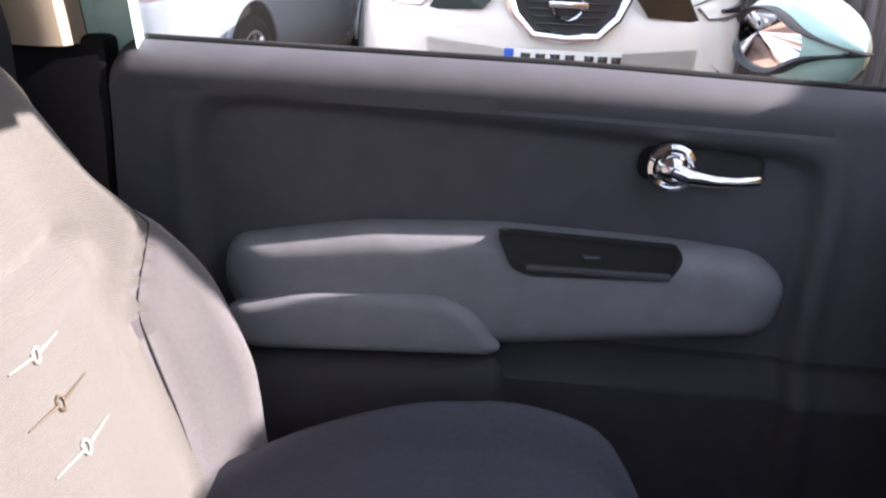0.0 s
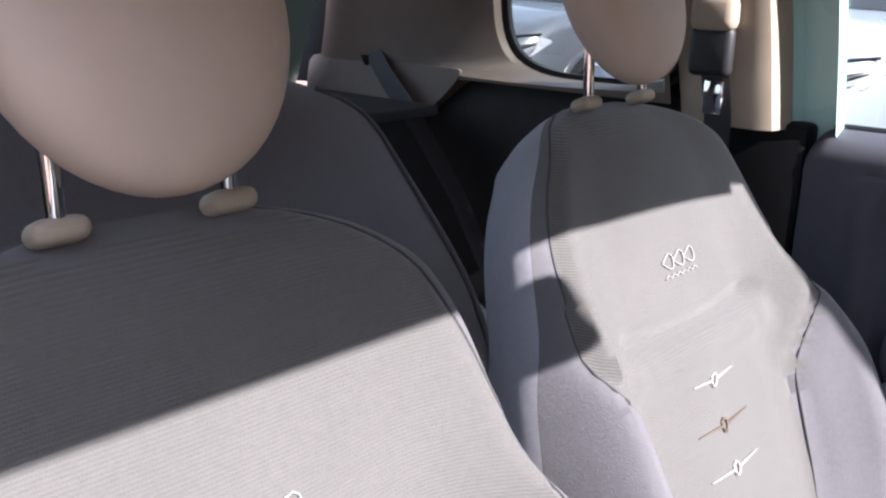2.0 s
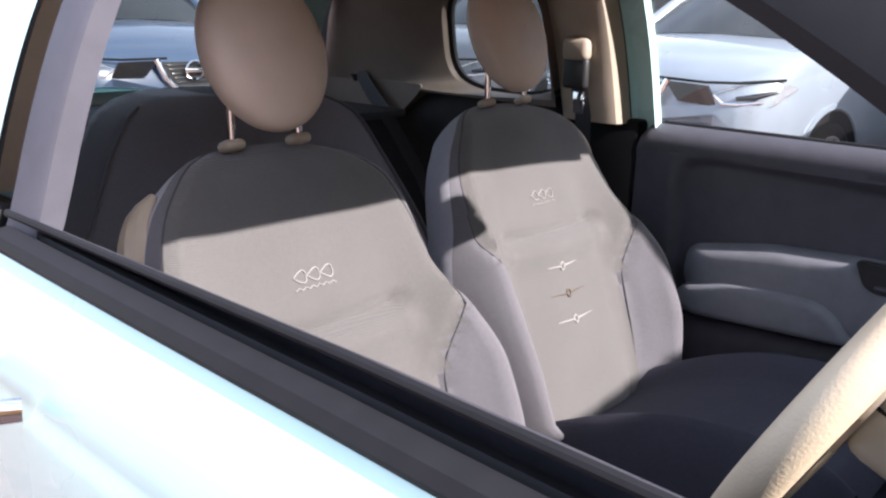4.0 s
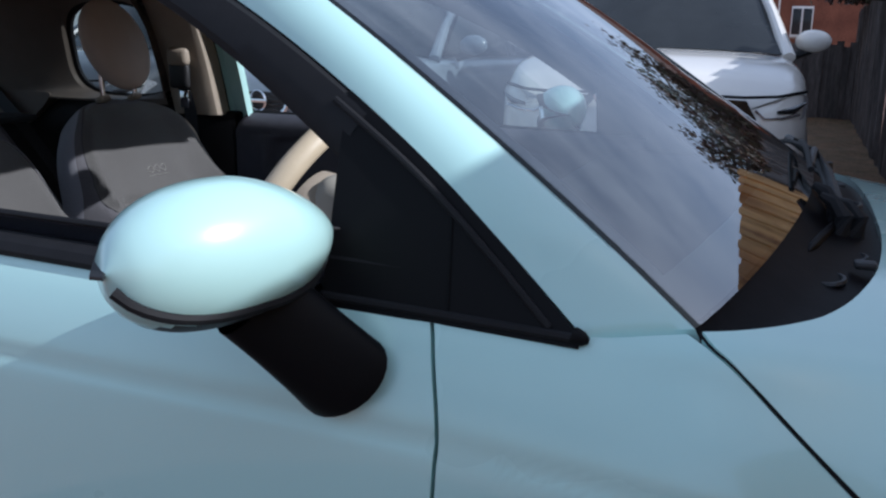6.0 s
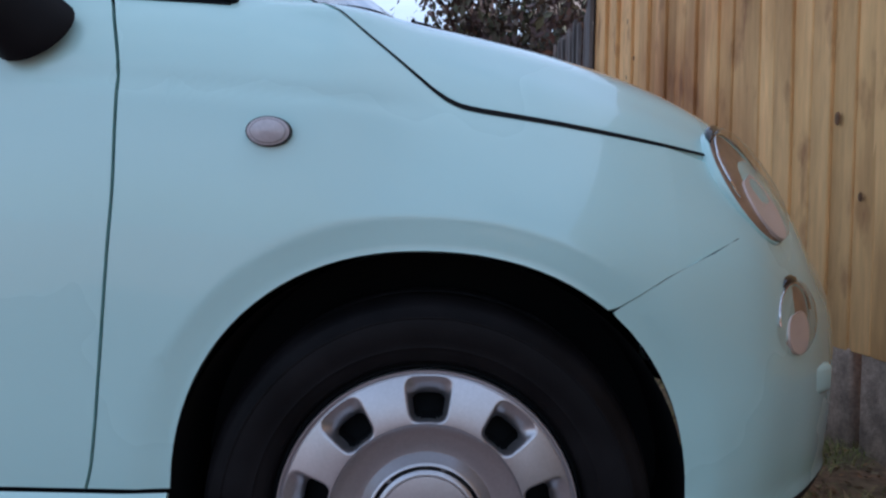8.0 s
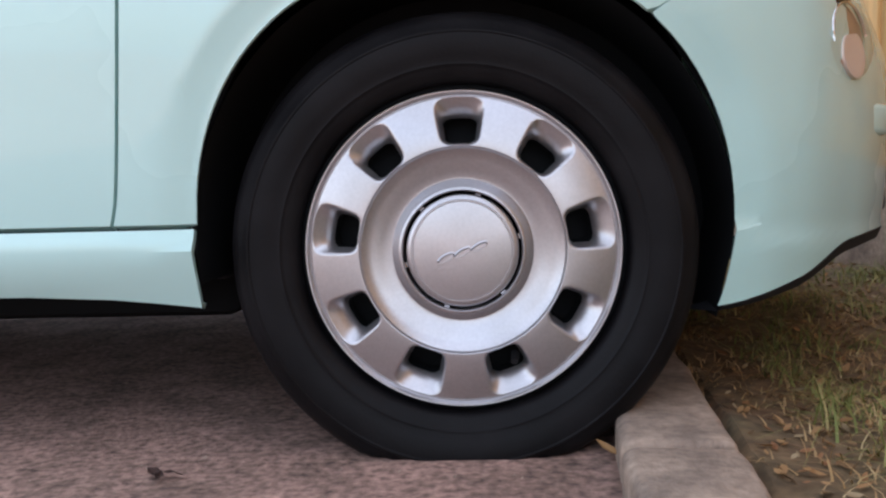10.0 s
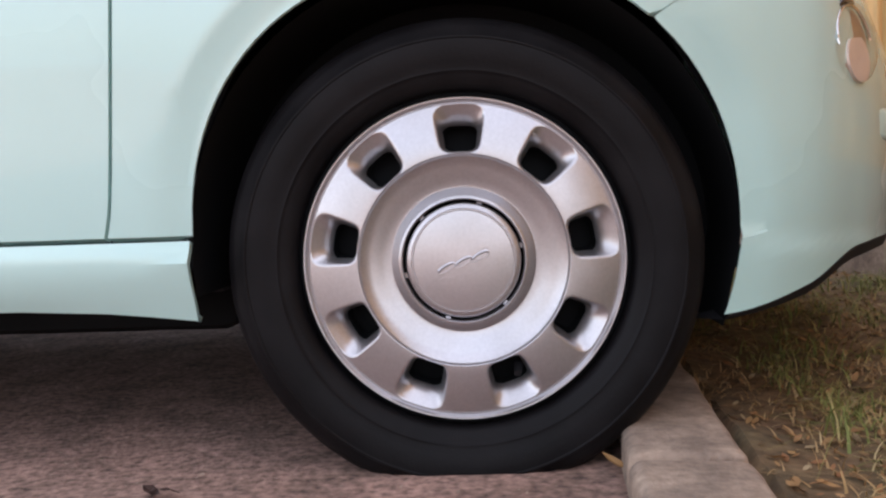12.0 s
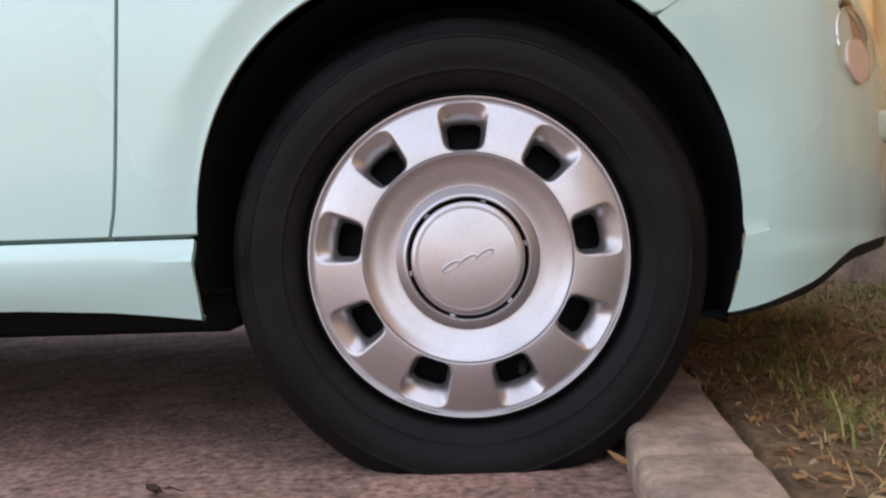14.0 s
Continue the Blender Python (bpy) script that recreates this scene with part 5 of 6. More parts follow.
COL_TURN = Euler((0, .40, 0)).to_matrix().to_4x4()
COL_AT = Vector((-.653, .455, .921))
col = part("steering_column", box(.20, .120, .135, COL_AT, .024, 4, turn=COL_TURN), COLUMN, car, "ivory plastic column shroud")
part("column_seam", box(.0025, .1205, .1355, COL_AT + Vector((.022, 0, -.009)), 0, turn=COL_TURN), GAP, col)
part("column_seam", box(.200, .1206, .0025, COL_AT + Vector((-.004, 0, -.012)), 0, turn=COL_TURN), GAP, col)
for sg in (-1, 1):
    part("column_stalk", tube([COL_AT + Vector((.030, sg * .05, .030)), COL_AT + Vector((.030, sg * .085, .060)), COL_AT + Vector((.028, sg * .098, .082)), COL_AT + Vector((.027, sg * .102, .092))], [.008, .010, .013, .006], 12), COLUMN, col)

rows = []
for i in range(33):
    y = .16 + (WIDTH - .32) * i / 32
    hood = .030 * math.exp(-((y - .455) / .13) ** 2)
    rows.append([Vector((-.16, y, .930)), Vector((-.28, y, .950 + hood * .3)), Vector((-.42, y, .955 + hood)), Vector((-.50, y, .945 + hood)), Vector((-.535, y, .915 + hood * .6)), Vector((-.53, y, .88)),
                 Vector((-.545, y, .84)), Vector((-.52, y, .72)), Vector((-.46, y, .66)), Vector((-.40, y, .50))])
dash = part("dashboard", grid(rows), DASH, car, "dark grey dashboard")
part("dash_fascia", grid([[Vector((-.548 - .004 * k, .80 + .60 * i / 16, .84 - .105 * k / 4)) + Vector((.010 * abs(k - 2), 0, 0)) for k in range(5)] for i in range(17)]), PAINT, dash)
part("instrument_hood", grid([[Vector((-.50 - .05 * math.sin(b), .455 + .12 * math.cos(b2), .945 + .048 * math.sin(b2))) for b in (0, .8, 1.5)] for b2 in np.linspace(-.2, math.pi + .2, 25)]), DASH, dash)
part("centre_console", box(.42, .17, .22, (-.72, MID, .42), .03, 3), TRIM, car)
part("gear_lever", tube([(-.62, MID, .62), (-.64, MID, .70), (-.66, MID, .76)], [.012, .010, .022], 10), BLACK_PLASTIC, car)
rv = part("interior_mirror", box(.034, .205, .102, (-.845, MID + .018, 1.358), .02, 3), BLACK_PLASTIC, car)
part("mirror_mount", box(.04, .16, .044, (-.875, MID + .008, 1.404), .014, 3), BLACK_PLASTIC, rv)
part("mirror_stem", rod((-.83, MID + .02, 1.37), (-.785, MID, 1.398), .008), BLACK_PLASTIC, rv)


# ---- ground ----
def ground_sheet():
    bm = bmesh.new()
    xs = [-400, -60, -20, -8, -4, -2.5] + [-1.5 + .1 * k for k in range(18)] + [.205, 4, 20, 60, 400]
    ys = [-400, -60, -20, -8, -4, -2] + [-1.2 + .1 * k for k in range(20)] + [1.5, 3, 6, 12, 30, 80, 400]
    return grid([[Vector((x, y, 0.003 * noise.noise((x * 1.7, y * 1.7, 3)) + GROUND if abs(x) < 2 and abs(y) < 2 else GROUND)) for y in ys] for x in xs], bm=bm)


road = bm_object("ground", ground_sheet(), TARMAC)
tagged(road, "reddish grey worn tarmac of the parking area", "ground", kind="structure")

# kerb stones, laid along y
KERB_X, KERB_TOP = .177, .080
kerb = thing("kerb", "weathered concrete kerb along the parking bay", "kerb", kind="structure")
for k, (y0, y1) in enumerate(((-2.79, -1.882), (-1.877, -.971), (-.966, -.064), (-.054, .852), (.857, 1.77), (1.775, 2.69), (2.695, 3.50))):
    bm = box(.125, y1 - y0, .20, (KERB_X + .0625, (y0 + y1) / 2, KERB_TOP - .10), .013, 3)
    bmesh.ops.subdivide_edges(bm, edges=[e for e in bm.edges if e.calc_length() > .3], cuts=26)
    for v in bm.verts:
        v.co += Vector((noise.noise(v.co * 9) * .004 + noise.noise(v.co * 31) * .002, 0, noise.noise(v.co * 7 + Vector((5, 0, 0))) * .005 + noise.noise(v.co * 26) * .002))
        # chipped front arris
        if v.co.z > KERB_TOP - .03 and v.co.x < KERB_X + .02:
            v.co.x += .006 * max(0.0, noise.noise(v.co * 14 + Vector((2, k, 0))))
    bm_object("kerb_stone", bm, KERB, kerb)
KERB_LEAN = .080
kerb.matrix_basis = pose(0, 0, 0, 0, 0, -math.degrees(math.atan(KERB_LEAN)))


# grass bank behind the kerb
def bank(x, y):
    return .060 + .026 * noise.noise((x * 2.3, y * 2.3, 0)) + .016 * noise.noise((x * 9, y * 9, 4)) + .05 * min(max((x - .45) / .5, 0), 1)


bank_ob = bm_object("grass_bank", grid([[Vector((x + KERB_LEAN * y, y, bank(x + KERB_LEAN * y, y) if x > .315 else .046)) for y in np.linspace(-3, 6, 160)] for x in [.285, .300, .318, .329] + list(np.linspace(.34, 1.6, 36))]), SOIL)
tagged(bank_ob, "rough bank of soil and thin grass behind the kerb", "ground", kind="structure")

# weedy verge along the foot of the old fence
verge_ob = bm_object("verge", grid([[Vector((x, y, .02 + .05 * noise.noise((x * 3, y * 3, 7)) + .05 * min(max(x / .4, 0), 1))) for y in np.linspace(3.4, 15.1, 90)] for x in np.linspace(-.12, .98, 12)]), SOIL)
tagged(verge_ob, "dark weedy verge along the old fence", "ground", kind="structure")

# ---- fences ----
NEW_WOOD = surface("new_fence_wood", (0.82, 0.47, 0.185), 0.8, vary=0.10, scale=11, bump=0.3, bump_scale=40, second=(0.56, 0.31, 0.115), mix_scale=1.2, per_piece=0.13, stretch=(5, 5, .9))


def weathered(m):
    """Blotchy brown weather stains and smudges over the grain."""
    nt = m.node_tree
    n, link = nt.nodes, nt.links.new
    b = n["Principled BSDF"]
    old = b.inputs["Base Color"].links[0].from_socket
    geo = n.new("ShaderNodeNewGeometry")
    mp = n.new("ShaderNodeMapping")
    mp.inputs["Scale"].default_value = (1.0, 1.0, .55)
    link(geo.outputs["Position"], mp.inputs[0])
    for scale, lo, hi, tint, most in ((1.7, .44, .66, (.52, .36, .25), .9), (7.0, .56, .70, (.36, .23, .16), .8)):
        no = n.new("ShaderNodeTexNoise")
        no.inputs["Scale"].default_value, no.inputs["Detail"].default_value = scale, 5
        link(mp.outputs[0], no.inputs[0])
        ra = n.new("ShaderNodeMapRange")
        ra.inputs[1].default_value, ra.inputs[2].default_value, ra.inputs[4].default_value = lo, hi, most
        link(no.outputs[0], ra.inputs[0])
        mx = n.new("ShaderNodeMix")
        mx.data_type, mx.blend_type = "RGBA", "MULTIPLY"
        mx.inputs[7].default_value = (*tint, 1)
        link(ra.outputs[0], mx.inputs[0])
        link(old, mx.inputs[6])
        old = mx.outputs[2]
    link(old, b.inputs["Base Color"])
    return m


weathered(NEW_WOOD)
OLD_WOOD = surface("old_fence_wood", (0.15, 0.128, 0.120), 0.9, vary=0.25, scale=9, bump=0.5, bump_scale=40, second=(0.085, 0.074, 0.069), mix_scale=2.5, per_piece=0.25, stretch=(7, 7, 1))
KNOT = surface("wood_knot", (0.20, 0.095, 0.04), 0.8, vary=0.3, scale=60)


def fence_x(y):
    return 1.17 - .12 * y


def board_mesh(h, w, t):
    bm = bmesh.new()
    prof = [(-w / 2, 0), (w / 2 - .004, 0), (w / 2, .003), (w / 2, t * .45), (-w / 2 + .003, t), (-w / 2, t - .003)]
    return grid([[Vector((-b, a, 0)) for a, b in prof], [Vector((-b, a, h)) for a, b in prof]], closed_v=True, bm=bm)


def board_data(h, w, t, material, name):
    bm = board_mesh(h, w, t)
    for ring in (0, h):
        vs = [v for v in bm.verts if abs(v.co.z - ring) < 1e-5]
        bm.faces.new(vs)
    bmesh.ops.recalc_face_normals(bm, faces=bm.faces)
    me = bpy.data.meshes.new(name)
    bm.to_mesh(me)
    bm.free()
    me.materials.append(material)
    return me


FENCE_TOP = 2.10
rng = random.Random(4)
fence = thing("timber_fence", "new orange-brown close-board timber fence on a concrete base", "fence")
datas = [board_data(FENCE_TOP - .36, .118, .021, NEW_WOOD, "board"), board_data(FENCE_TOP - .362, .112, .019, NEW_WOOD, "board")]
ang = math.atan2(-.12, 1.0)
y = -2.6
while y < 3.44:
    ob = new("board", rng.choice(datas))
    ob.parent = fence
    ob.matrix_basis = pose(fence_x(y) + rng.uniform(-.003, .003), y, .355 + rng.uniform(-.004, .004), 0, rng.uniform(-.4, .4), math.degrees(-ang) + rng.uniform(-1.5, 1.5) + 2)
    y += .100
for z in (.55, 1.15, 1.80):
    part("rail", box(.05, 6.1, .09, (fence_x(.45) + .045, .45, z), .005, turn=pose(0, 0, 0, 0, 0, math.degrees(-ang))), NEW_WOOD, fence)
for yy in (-2.55, -.72, 1.10, 2.93):
    part("post", box(.10, .10, 2.1, (fence_x(yy) + .11, yy, 1.06), .006), KERB, fence)
for k, yy in enumerate((-1.64, .19, 2.02, 3.1)):
    part("gravel_board", box(.05, 1.80 if k < 3 else .7, .30, (fence_x(yy) + .012, yy, .212), .008, turn=pose(0, 0, 0, 0, 0, math.degrees(-ang))), KERB, fence, "grey concrete gravel board")
# dark knots on the boards
for k in range(26):
    yy = -1.2 + 4.6 * rng.random()
    yy = -2.6 + round((yy + 2.6) / .1) * .1 + rng.uniform(-.03, .03)
    zz = rng.uniform(.5, 1.95)
    r = rng.choice((.004, .006, .008, .012))
    bm = bmesh.new()
    rows = [[Vector((fence_x(yy) - .0215 - o, yy + q * r * math.cos(a), zz + q * r * 1.5 * math.sin(a))) for a in np.linspace(0, 2 * math.pi, 11)[:-1]] for q, o in ((1, -.004), (.9, .0), (.1, .001))]
    part("knot", grid(rows, closed_v=True, bm=bm), KNOT, fence)

old = thing("old_timber_fence", "dark weathered close-board timber fence in the shade", "fence")
od = [board_data(1.80, .118, .020, OLD_WOOD, "board"), board_data(1.86, .112, .018, OLD_WOOD, "board")]
y = 3.50
while y < 16:
    x = .74 + .020 * (y - 3.5)
    ob = new("board", rng.choice(od))
    ob.parent = old
    ob.matrix_basis = pose(x + rng.uniform(-.006, .006), y, .02 + rng.uniform(-.03, .03), 0, rng.uniform(-.8, .8), rng.uniform(-3, 3))
    y += .10
for yy in (3.55, 5.4, 7.2, 9.0, 10.8, 12.6, 14.4):
    part("post", box(.10, .10, 2.0, (.74 + .02 * (yy - 3.5) + .07, yy, 1.0), .006), OLD_WOOD, old)
x0 = .99
k = 0
while x0 > -1.3:
    ob = new("board", od[k % 2])
    ob.parent = old
    ob.matrix_basis = pose(x0, 15.2, -.55 + rng.uniform(-.03, .03), 0, rng.uniform(-.8, .8), 90 + rng.uniform(-3, 3))
    x0 -= .10
    k += 1
part("white_notice", box(.012, .12, .24, (.742, 4.42, 1.56), .003), PLATE_WHITE, old, "blank white notice board")

# ---- grass, straw and leaves ----
def blade_patch(n, xr, yr, hmin, hmax, seed):
    r = random.Random(seed)
    vs, fs = [], []
    for _ in range(n):
        x, y = r.uniform(*xr), r.uniform(*yr)
        if noise.noise((x * 5, y * 5, seed)) < r.uniform(-.25, .35):
            continue
        h, a, bend, w = r.uniform(hmin, hmax), r.uniform(0, 6.28), r.uniform(.3, 2.3), r.uniform(.0008, .0021)
        z = bank(x, y) - .005
        dx, dy = math.cos(a), math.sin(a)
        i = len(vs)
        for t in (0, .4, .75, 1.0):
            px, py, pz = x + dx * h * bend * t * t, y + dy * h * bend * t * t, z + h * t * (1 - .3 * bend * t)
            ww = w * (1 - t) + .0002
            vs += [(px - dy * ww, py + dx * ww, pz), (px + dy * ww, py - dx * ww, pz)]
        fs += [(i, i + 1, i + 3, i + 2), (i + 2, i + 3, i + 5, i + 4), (i + 4, i + 5, i + 7, i + 6)]
    return vs, fs


def island_material(name, colours, rough=.7):
    m = bpy.data.materials.new(name)
    m.use_nodes = True
    nt = m.node_tree
    b = nt.nodes["Principled BSDF"]
    b.inputs["Roughness"].default_value = rough
    geo = nt.nodes.new("ShaderNodeNewGeometry")
    cr = nt.nodes.new("ShaderNodeValToRGB")
    cr.color_ramp.elements[0].color, cr.color_ramp.elements[1].color = (*colours[0], 1), (*colours[-1], 1)
    for k, c in enumerate(colours[1:-1]):
        e = cr.color_ramp.elements.new((k + 1) / (len(colours) - 1))
        e.color = (*c, 1)
    nt.links.new(geo.outputs["Random Per Island"], cr.inputs[0])
    nt.links.new(cr.outputs[0], b.inputs["Base Color"])
    return m


GRASS = island_material("grass_blades", [(.11, .13, .028), (.18, .20, .05), (.25, .24, .07), (.42, .32, .13)])
STRAW = island_material("dry_straw", [(.26, .14, .06), (.46, .30, .13), (.30, .17, .07), (.58, .42, .21)])
LEAF = island_material("fallen_leaves", [(.24, .10, .04), (.36, .20, .08), (.13, .07, .03), (.34, .25, .14)])


def stuff(name, vs, fs, material, label, category):
    me = bpy.data.meshes.new(name)
    me.from_pydata(vs, [], fs)
    me.materials.append(material)
    me.polygons.foreach_set("use_smooth", [True] * len(me.polygons))
    return tagged(new(name, me), label, category, kind="stuff")


stuff("grass", *blade_patch(24000, (.44, 1.14), (-1.0, 3.3), .014, .058, 3), GRASS, "thin dull green grass on the bank", "grass")
stuff("dry_straw", *blade_patch(11000, (.318, .86), (-.9, 1.0), .008, .032, 8), STRAW, "dry straw and dead stems by the kerb", "straw")
stuff("weeds", *blade_patch(260, (.42, .66), (-.34, .10), .05, .11, 12), GRASS, "taller green weeds growing by the kerb", "weeds")


def leaf_litter(n, xr, yr, zf, seed, size):
    r = random.Random(seed)
    vs, fs = [], []
    for _ in range(n):
        x, y, s = r.uniform(*xr), r.uniform(*yr), r.uniform(*size)
        q = Euler((r.uniform(-.5, .5), r.uniform(-.5, .5), r.uniform(0, 6.28))).to_matrix()
        c = Vector((x, y, zf(x, y) + .004))
        i = len(vs)
        for u, v, w in ((-1, 0, 0), (-.4, .38, .1), (.3, .34, .12), (1, 0, .25), (.3, -.34, .12), (-.4, -.38, .1), (0, 0, -.03)):
            vs.append(tuple(c + q @ Vector((u * s, v * s, w * s))))
        for k in range(6):
            fs.append((i + 6, i + k, i + (k + 1) % 6))
    return vs, fs


stuff("fallen_leaves", *leaf_litter(2600, (.315, 1.0), (-.9, 1.6), bank, 5, (.004, .013)), LEAF, "small brown fallen leaves on the bank", "leaves")
stuff("road_grit", *leaf_litter(900, (-1.4, .2), (-.6, .9), lambda x, y: GROUND - .001, 6, (.0015, .0045)), KERB, "scattered pale grit on the tarmac", "grit")
for at, turn in (((.166, .025, .040), 25), ((.40, -.25, .092), 70), ((.55, -.05, .105), 130)):
    vs, fs = leaf_litter(1, (0, .001), (0, .001), lambda x, y: 0, 9 + turn, (.016, .017))
    me = bpy.data.meshes.new("fallen_leaf")
    me.from_pydata(vs, [], fs)
    me.materials.append(LEAF)
    lf = new("fallen_leaf", me)
    lf.matrix_basis = pose(*at, 60 if at[2] == .040 else 5, 0, turn)
    tagged(lf, "curled yellow-brown leaf lying beside the kerb", "leaf", group="single leaves")


vs, fs = leaf_litter(6, (-.016, .016), (-.010, .010), lambda x, y: 0, 77, (.010, .017))
me = bpy.data.meshes.new("dead_leaves")
me.from_pydata(vs, [], fs)
me.materials.append(surface("dead_leaf", (0.045, 0.018, 0.012), 0.8, vary=0.3, scale=80))
lf = new("dead_leaves", me)
lf.matrix_basis = pose(-.347, -.033, GROUND + .004, 0, 0, 20)
tagged(lf, "small clump of dark brown dead leaves on the tarmac", "leaf", group="single leaves")


# ---- parked vehicles behind ----
def loft_half(stations, profile):
    """A closed body from half sections: stations of (y, values), profile(values) gives (x, z) points from the sill to the top middle."""
    rows = []
    ys = [s[0] for s in stations]
    table = np.array([s[1:] for s in stations])
    span = ys[-1] - ys[0]
    for y in sorted(set(ys + [ys[0] + .02 * k for k in range(30)] + [ys[0] + span * k / 40 for k in range(41)])):
        raw = profile(*hermite(ys, table, y))
        pts = [tuple(hermite(range(len(raw)), np.array(raw), q / 3)) for q in range(3 * (len(raw) - 1) + 1)]
        rows.append([Vector((-x, y, z)) for x, z in pts] + [Vector((x, y, z)) for x, z in pts[-2::-1]])
    bm = grid(rows)
    for r in (rows[0], rows[-1]):
        c = sum(r, Vector()) / len(r)
        vs = [bm.verts.new(p) for p in r]
        cc = bm.verts.new(c)
        for a, b in zip(vs, vs[1:]):
            bm.faces.new((a, b, cc))
    bmesh.ops.remove_doubles(bm, verts=bm.verts, dist=1e-5)
    return bm


def road_wheel(parent, x, y, r, w):
    sg = 1 if x > 0 else -1
    turn = Matrix.Translation((x, y, r)) @ Matrix.Rotation(sg * math.pi / 2, 4, "Z")
    bm = lathe([(r * .66, -w / 2), (r * .80, -w / 2 - .006), (r * .94, -w / 2 + .01), (r, -w / 2 + .03), (r, w / 2 - .03), (r * .9, w / 2), (r * .6, w / 2)], (0, 0, 0), 40)
    bm.transform(turn)
    tyre = part("wheel", bm, TYRE, parent)
    bm = bmesh.new()
    for k in range(10):
        a = k * 2 * math.pi / 10
        rod((.04 * math.sin(a), -w / 2 + .012, .04 * math.cos(a)), (r * .62 * math.sin(a), -w / 2 + .008, r * .62 * math.cos(a)), .016, .020, 6, bm)
    lathe([(.005, -w / 2 + .0), (.045, -w / 2 + .005), (.05, -w / 2 + .02)], (0, 0, 0), 24, bm)
    lathe([(r * .60, -w / 2 + .02), (r * .63, -w / 2 - .002), (r * .67, -w / 2 + .0)], (0, 0, 0), 40, bm)
    bm.transform(turn)
    part("rim", bm, SILVER, tyre)
    bm = lathe([(.01, .0), (r * .66, .0)], (0, 0, 0), 32)
    bm.transform(turn)
    part("brake_disc", bm, GAP, tyre)


def parked_car(name, label, paint, at, turn, W=.91, L=4.45, H=1.68, bonnet=1.03, wheel_r=.345, tall=True, plate=True, group="parked cars"):
    c = thing(name, label, "car", group=group)
    k = H / 1.68
    body = [(0.0, .60, .42, bonnet - .34), (.05, .74, .30, bonnet - .21), (.14, .82, .24, bonnet - .12), (.32, .885, .22, bonnet - .035), (.60, W, .21, bonnet + .035), (1.05, W, .21, bonnet + .07),
            (1.6, W, .22, bonnet + .07), (2.6, W, .22, bonnet + .07), (L - .6, W, .22, bonnet + .08), (L - .2, W - .06, .26, bonnet + .06), (L - .04, W - .16, .34, bonnet), (L, W - .3, .45, bonnet - .1)]

    def prof(hw, zl, zs):
        return [(0, zl), (hw * .88, zl), (hw * .97, zl + .05), (hw, zl + .25), (hw, (zl + zs) / 2), (hw * .985, zs - .20), (hw * .955, zs - .09), (hw * .88, zs - .025), (hw * .70, zs), (hw * .35, zs + .02), (0, zs + .028)]
    bm = loft_half(body, prof)
    b = part("body", bm, paint, c, "", 28)
    wb = (.86, L - .88)
    for yy in wb:
        for sg in (-1, 1):
            arch = rod((sg * (W - .20), yy, wheel_r), (sg * (W + .004), yy, wheel_r), wheel_r + .055, None, 32)
            part("arch", arch, GAP, b)
            ring = bmesh.new()
            lathe([(wheel_r + .050, -.01), (wheel_r + .060, -.016), (wheel_r + .085, -.012), (wheel_r + .09, .01)], (0, 0, 0), 40, ring)
            ring.transform(Matrix.Translation((sg * W, yy, wheel_r)) @ Matrix.Rotation(sg * math.pi / 2, 4, "Z"))
            bmesh.ops.delete(ring, geom=[v for v in ring.verts if v.co.z < .2], context="VERTS")
            part("arch_lip", ring, BLACK_PLASTIC if tall else paint, b)
            road_wheel(c, sg * (W - .095), yy, wheel_r, .21)
    # cabin
    zb = bonnet + .065
    f0, f1, r1, r0 = 1.02, 1.02 + .80 * k, L - .62, L - .10
    wb0, wt = W - .10, W - .30
    top = H
    P = {"fb": (wb0 - .02, f0, zb), "ft": (wt, f1, top - .06), "rb": (wb0 - .02, r0, zb), "rt": (wt, r1, top - .08)}

    def quad(a, b2, c2, d, n=8, bow=(0, 0, 0)):
        a, b2, c2, d, bow = Vector(a), Vector(b2), Vector(c2), Vector(d), Vector(bow)
        rows = []
        for i in range(n + 1):
            u = i / n
            row = []
            for j in range(n + 1):
                v = j / n
                p = (a * (1 - u) + b2 * u) * (1 - v) + (d * (1 - u) + c2 * u) * v
                row.append(p + bow * (1 - (2 * u - 1) ** 2))
            rows.append(row)
        return grid(rows)
    fb, ft, rb, rt = (Vector(P[q]) for q in ("fb", "ft", "rb", "rt"))
    mx = lambda p: Vector((-p.x, p.y, p.z))
    part("windscreen", quad(mx(fb), fb, ft, mx(ft), 10, (0, -.10, .03)), DARK_GLASS, c, "dark tinted windscreen")
    part("rear_window", quad(rb, mx(rb), mx(rt), rt, 10, (0, .06, .02)), DARK_GLASS, c)
    roofrows = []
    for i in range(13):
        u = -1 + 2 * i / 12
        roofrows.append([Vector((u * (wt + .015), f1 - .04 - .07 * (1 - u * u) + (r1 - f1 + .16) * j / 10, top - .065 + .065 * (1 - u * u) ** .8 + .03 * math.sin(math.pi * j / 10))) for j in range(11)])
    part("roof", grid(roofrows, .03, lambda p: Vector((0, 0, -1))), paint, c)
    if tall:
        for sg in (-1, 1):
            part("roof_rail", tube([(sg * (wt - .01), f1 + .1 + (r1 - f1 - .2) * t, top - .015 + .035 * math.sin(math.pi * t) ** .3) for t in np.linspace(0, 1, 12)], .016, 8), SILVER, c)
    for sg in (-1, 1):
        s = lambda p: Vector((sg * abs(p.x), p.y, p.z))
        part("side_window", quad(s(fb) + Vector((-sg * .005, .22, .02)), s(rb) + Vector((-sg * .005, -.25, .02)), s(rt) + Vector((0, -.12, -.02)), s(ft) + Vector((0, .10, -.02))), DARK_GLASS, c)
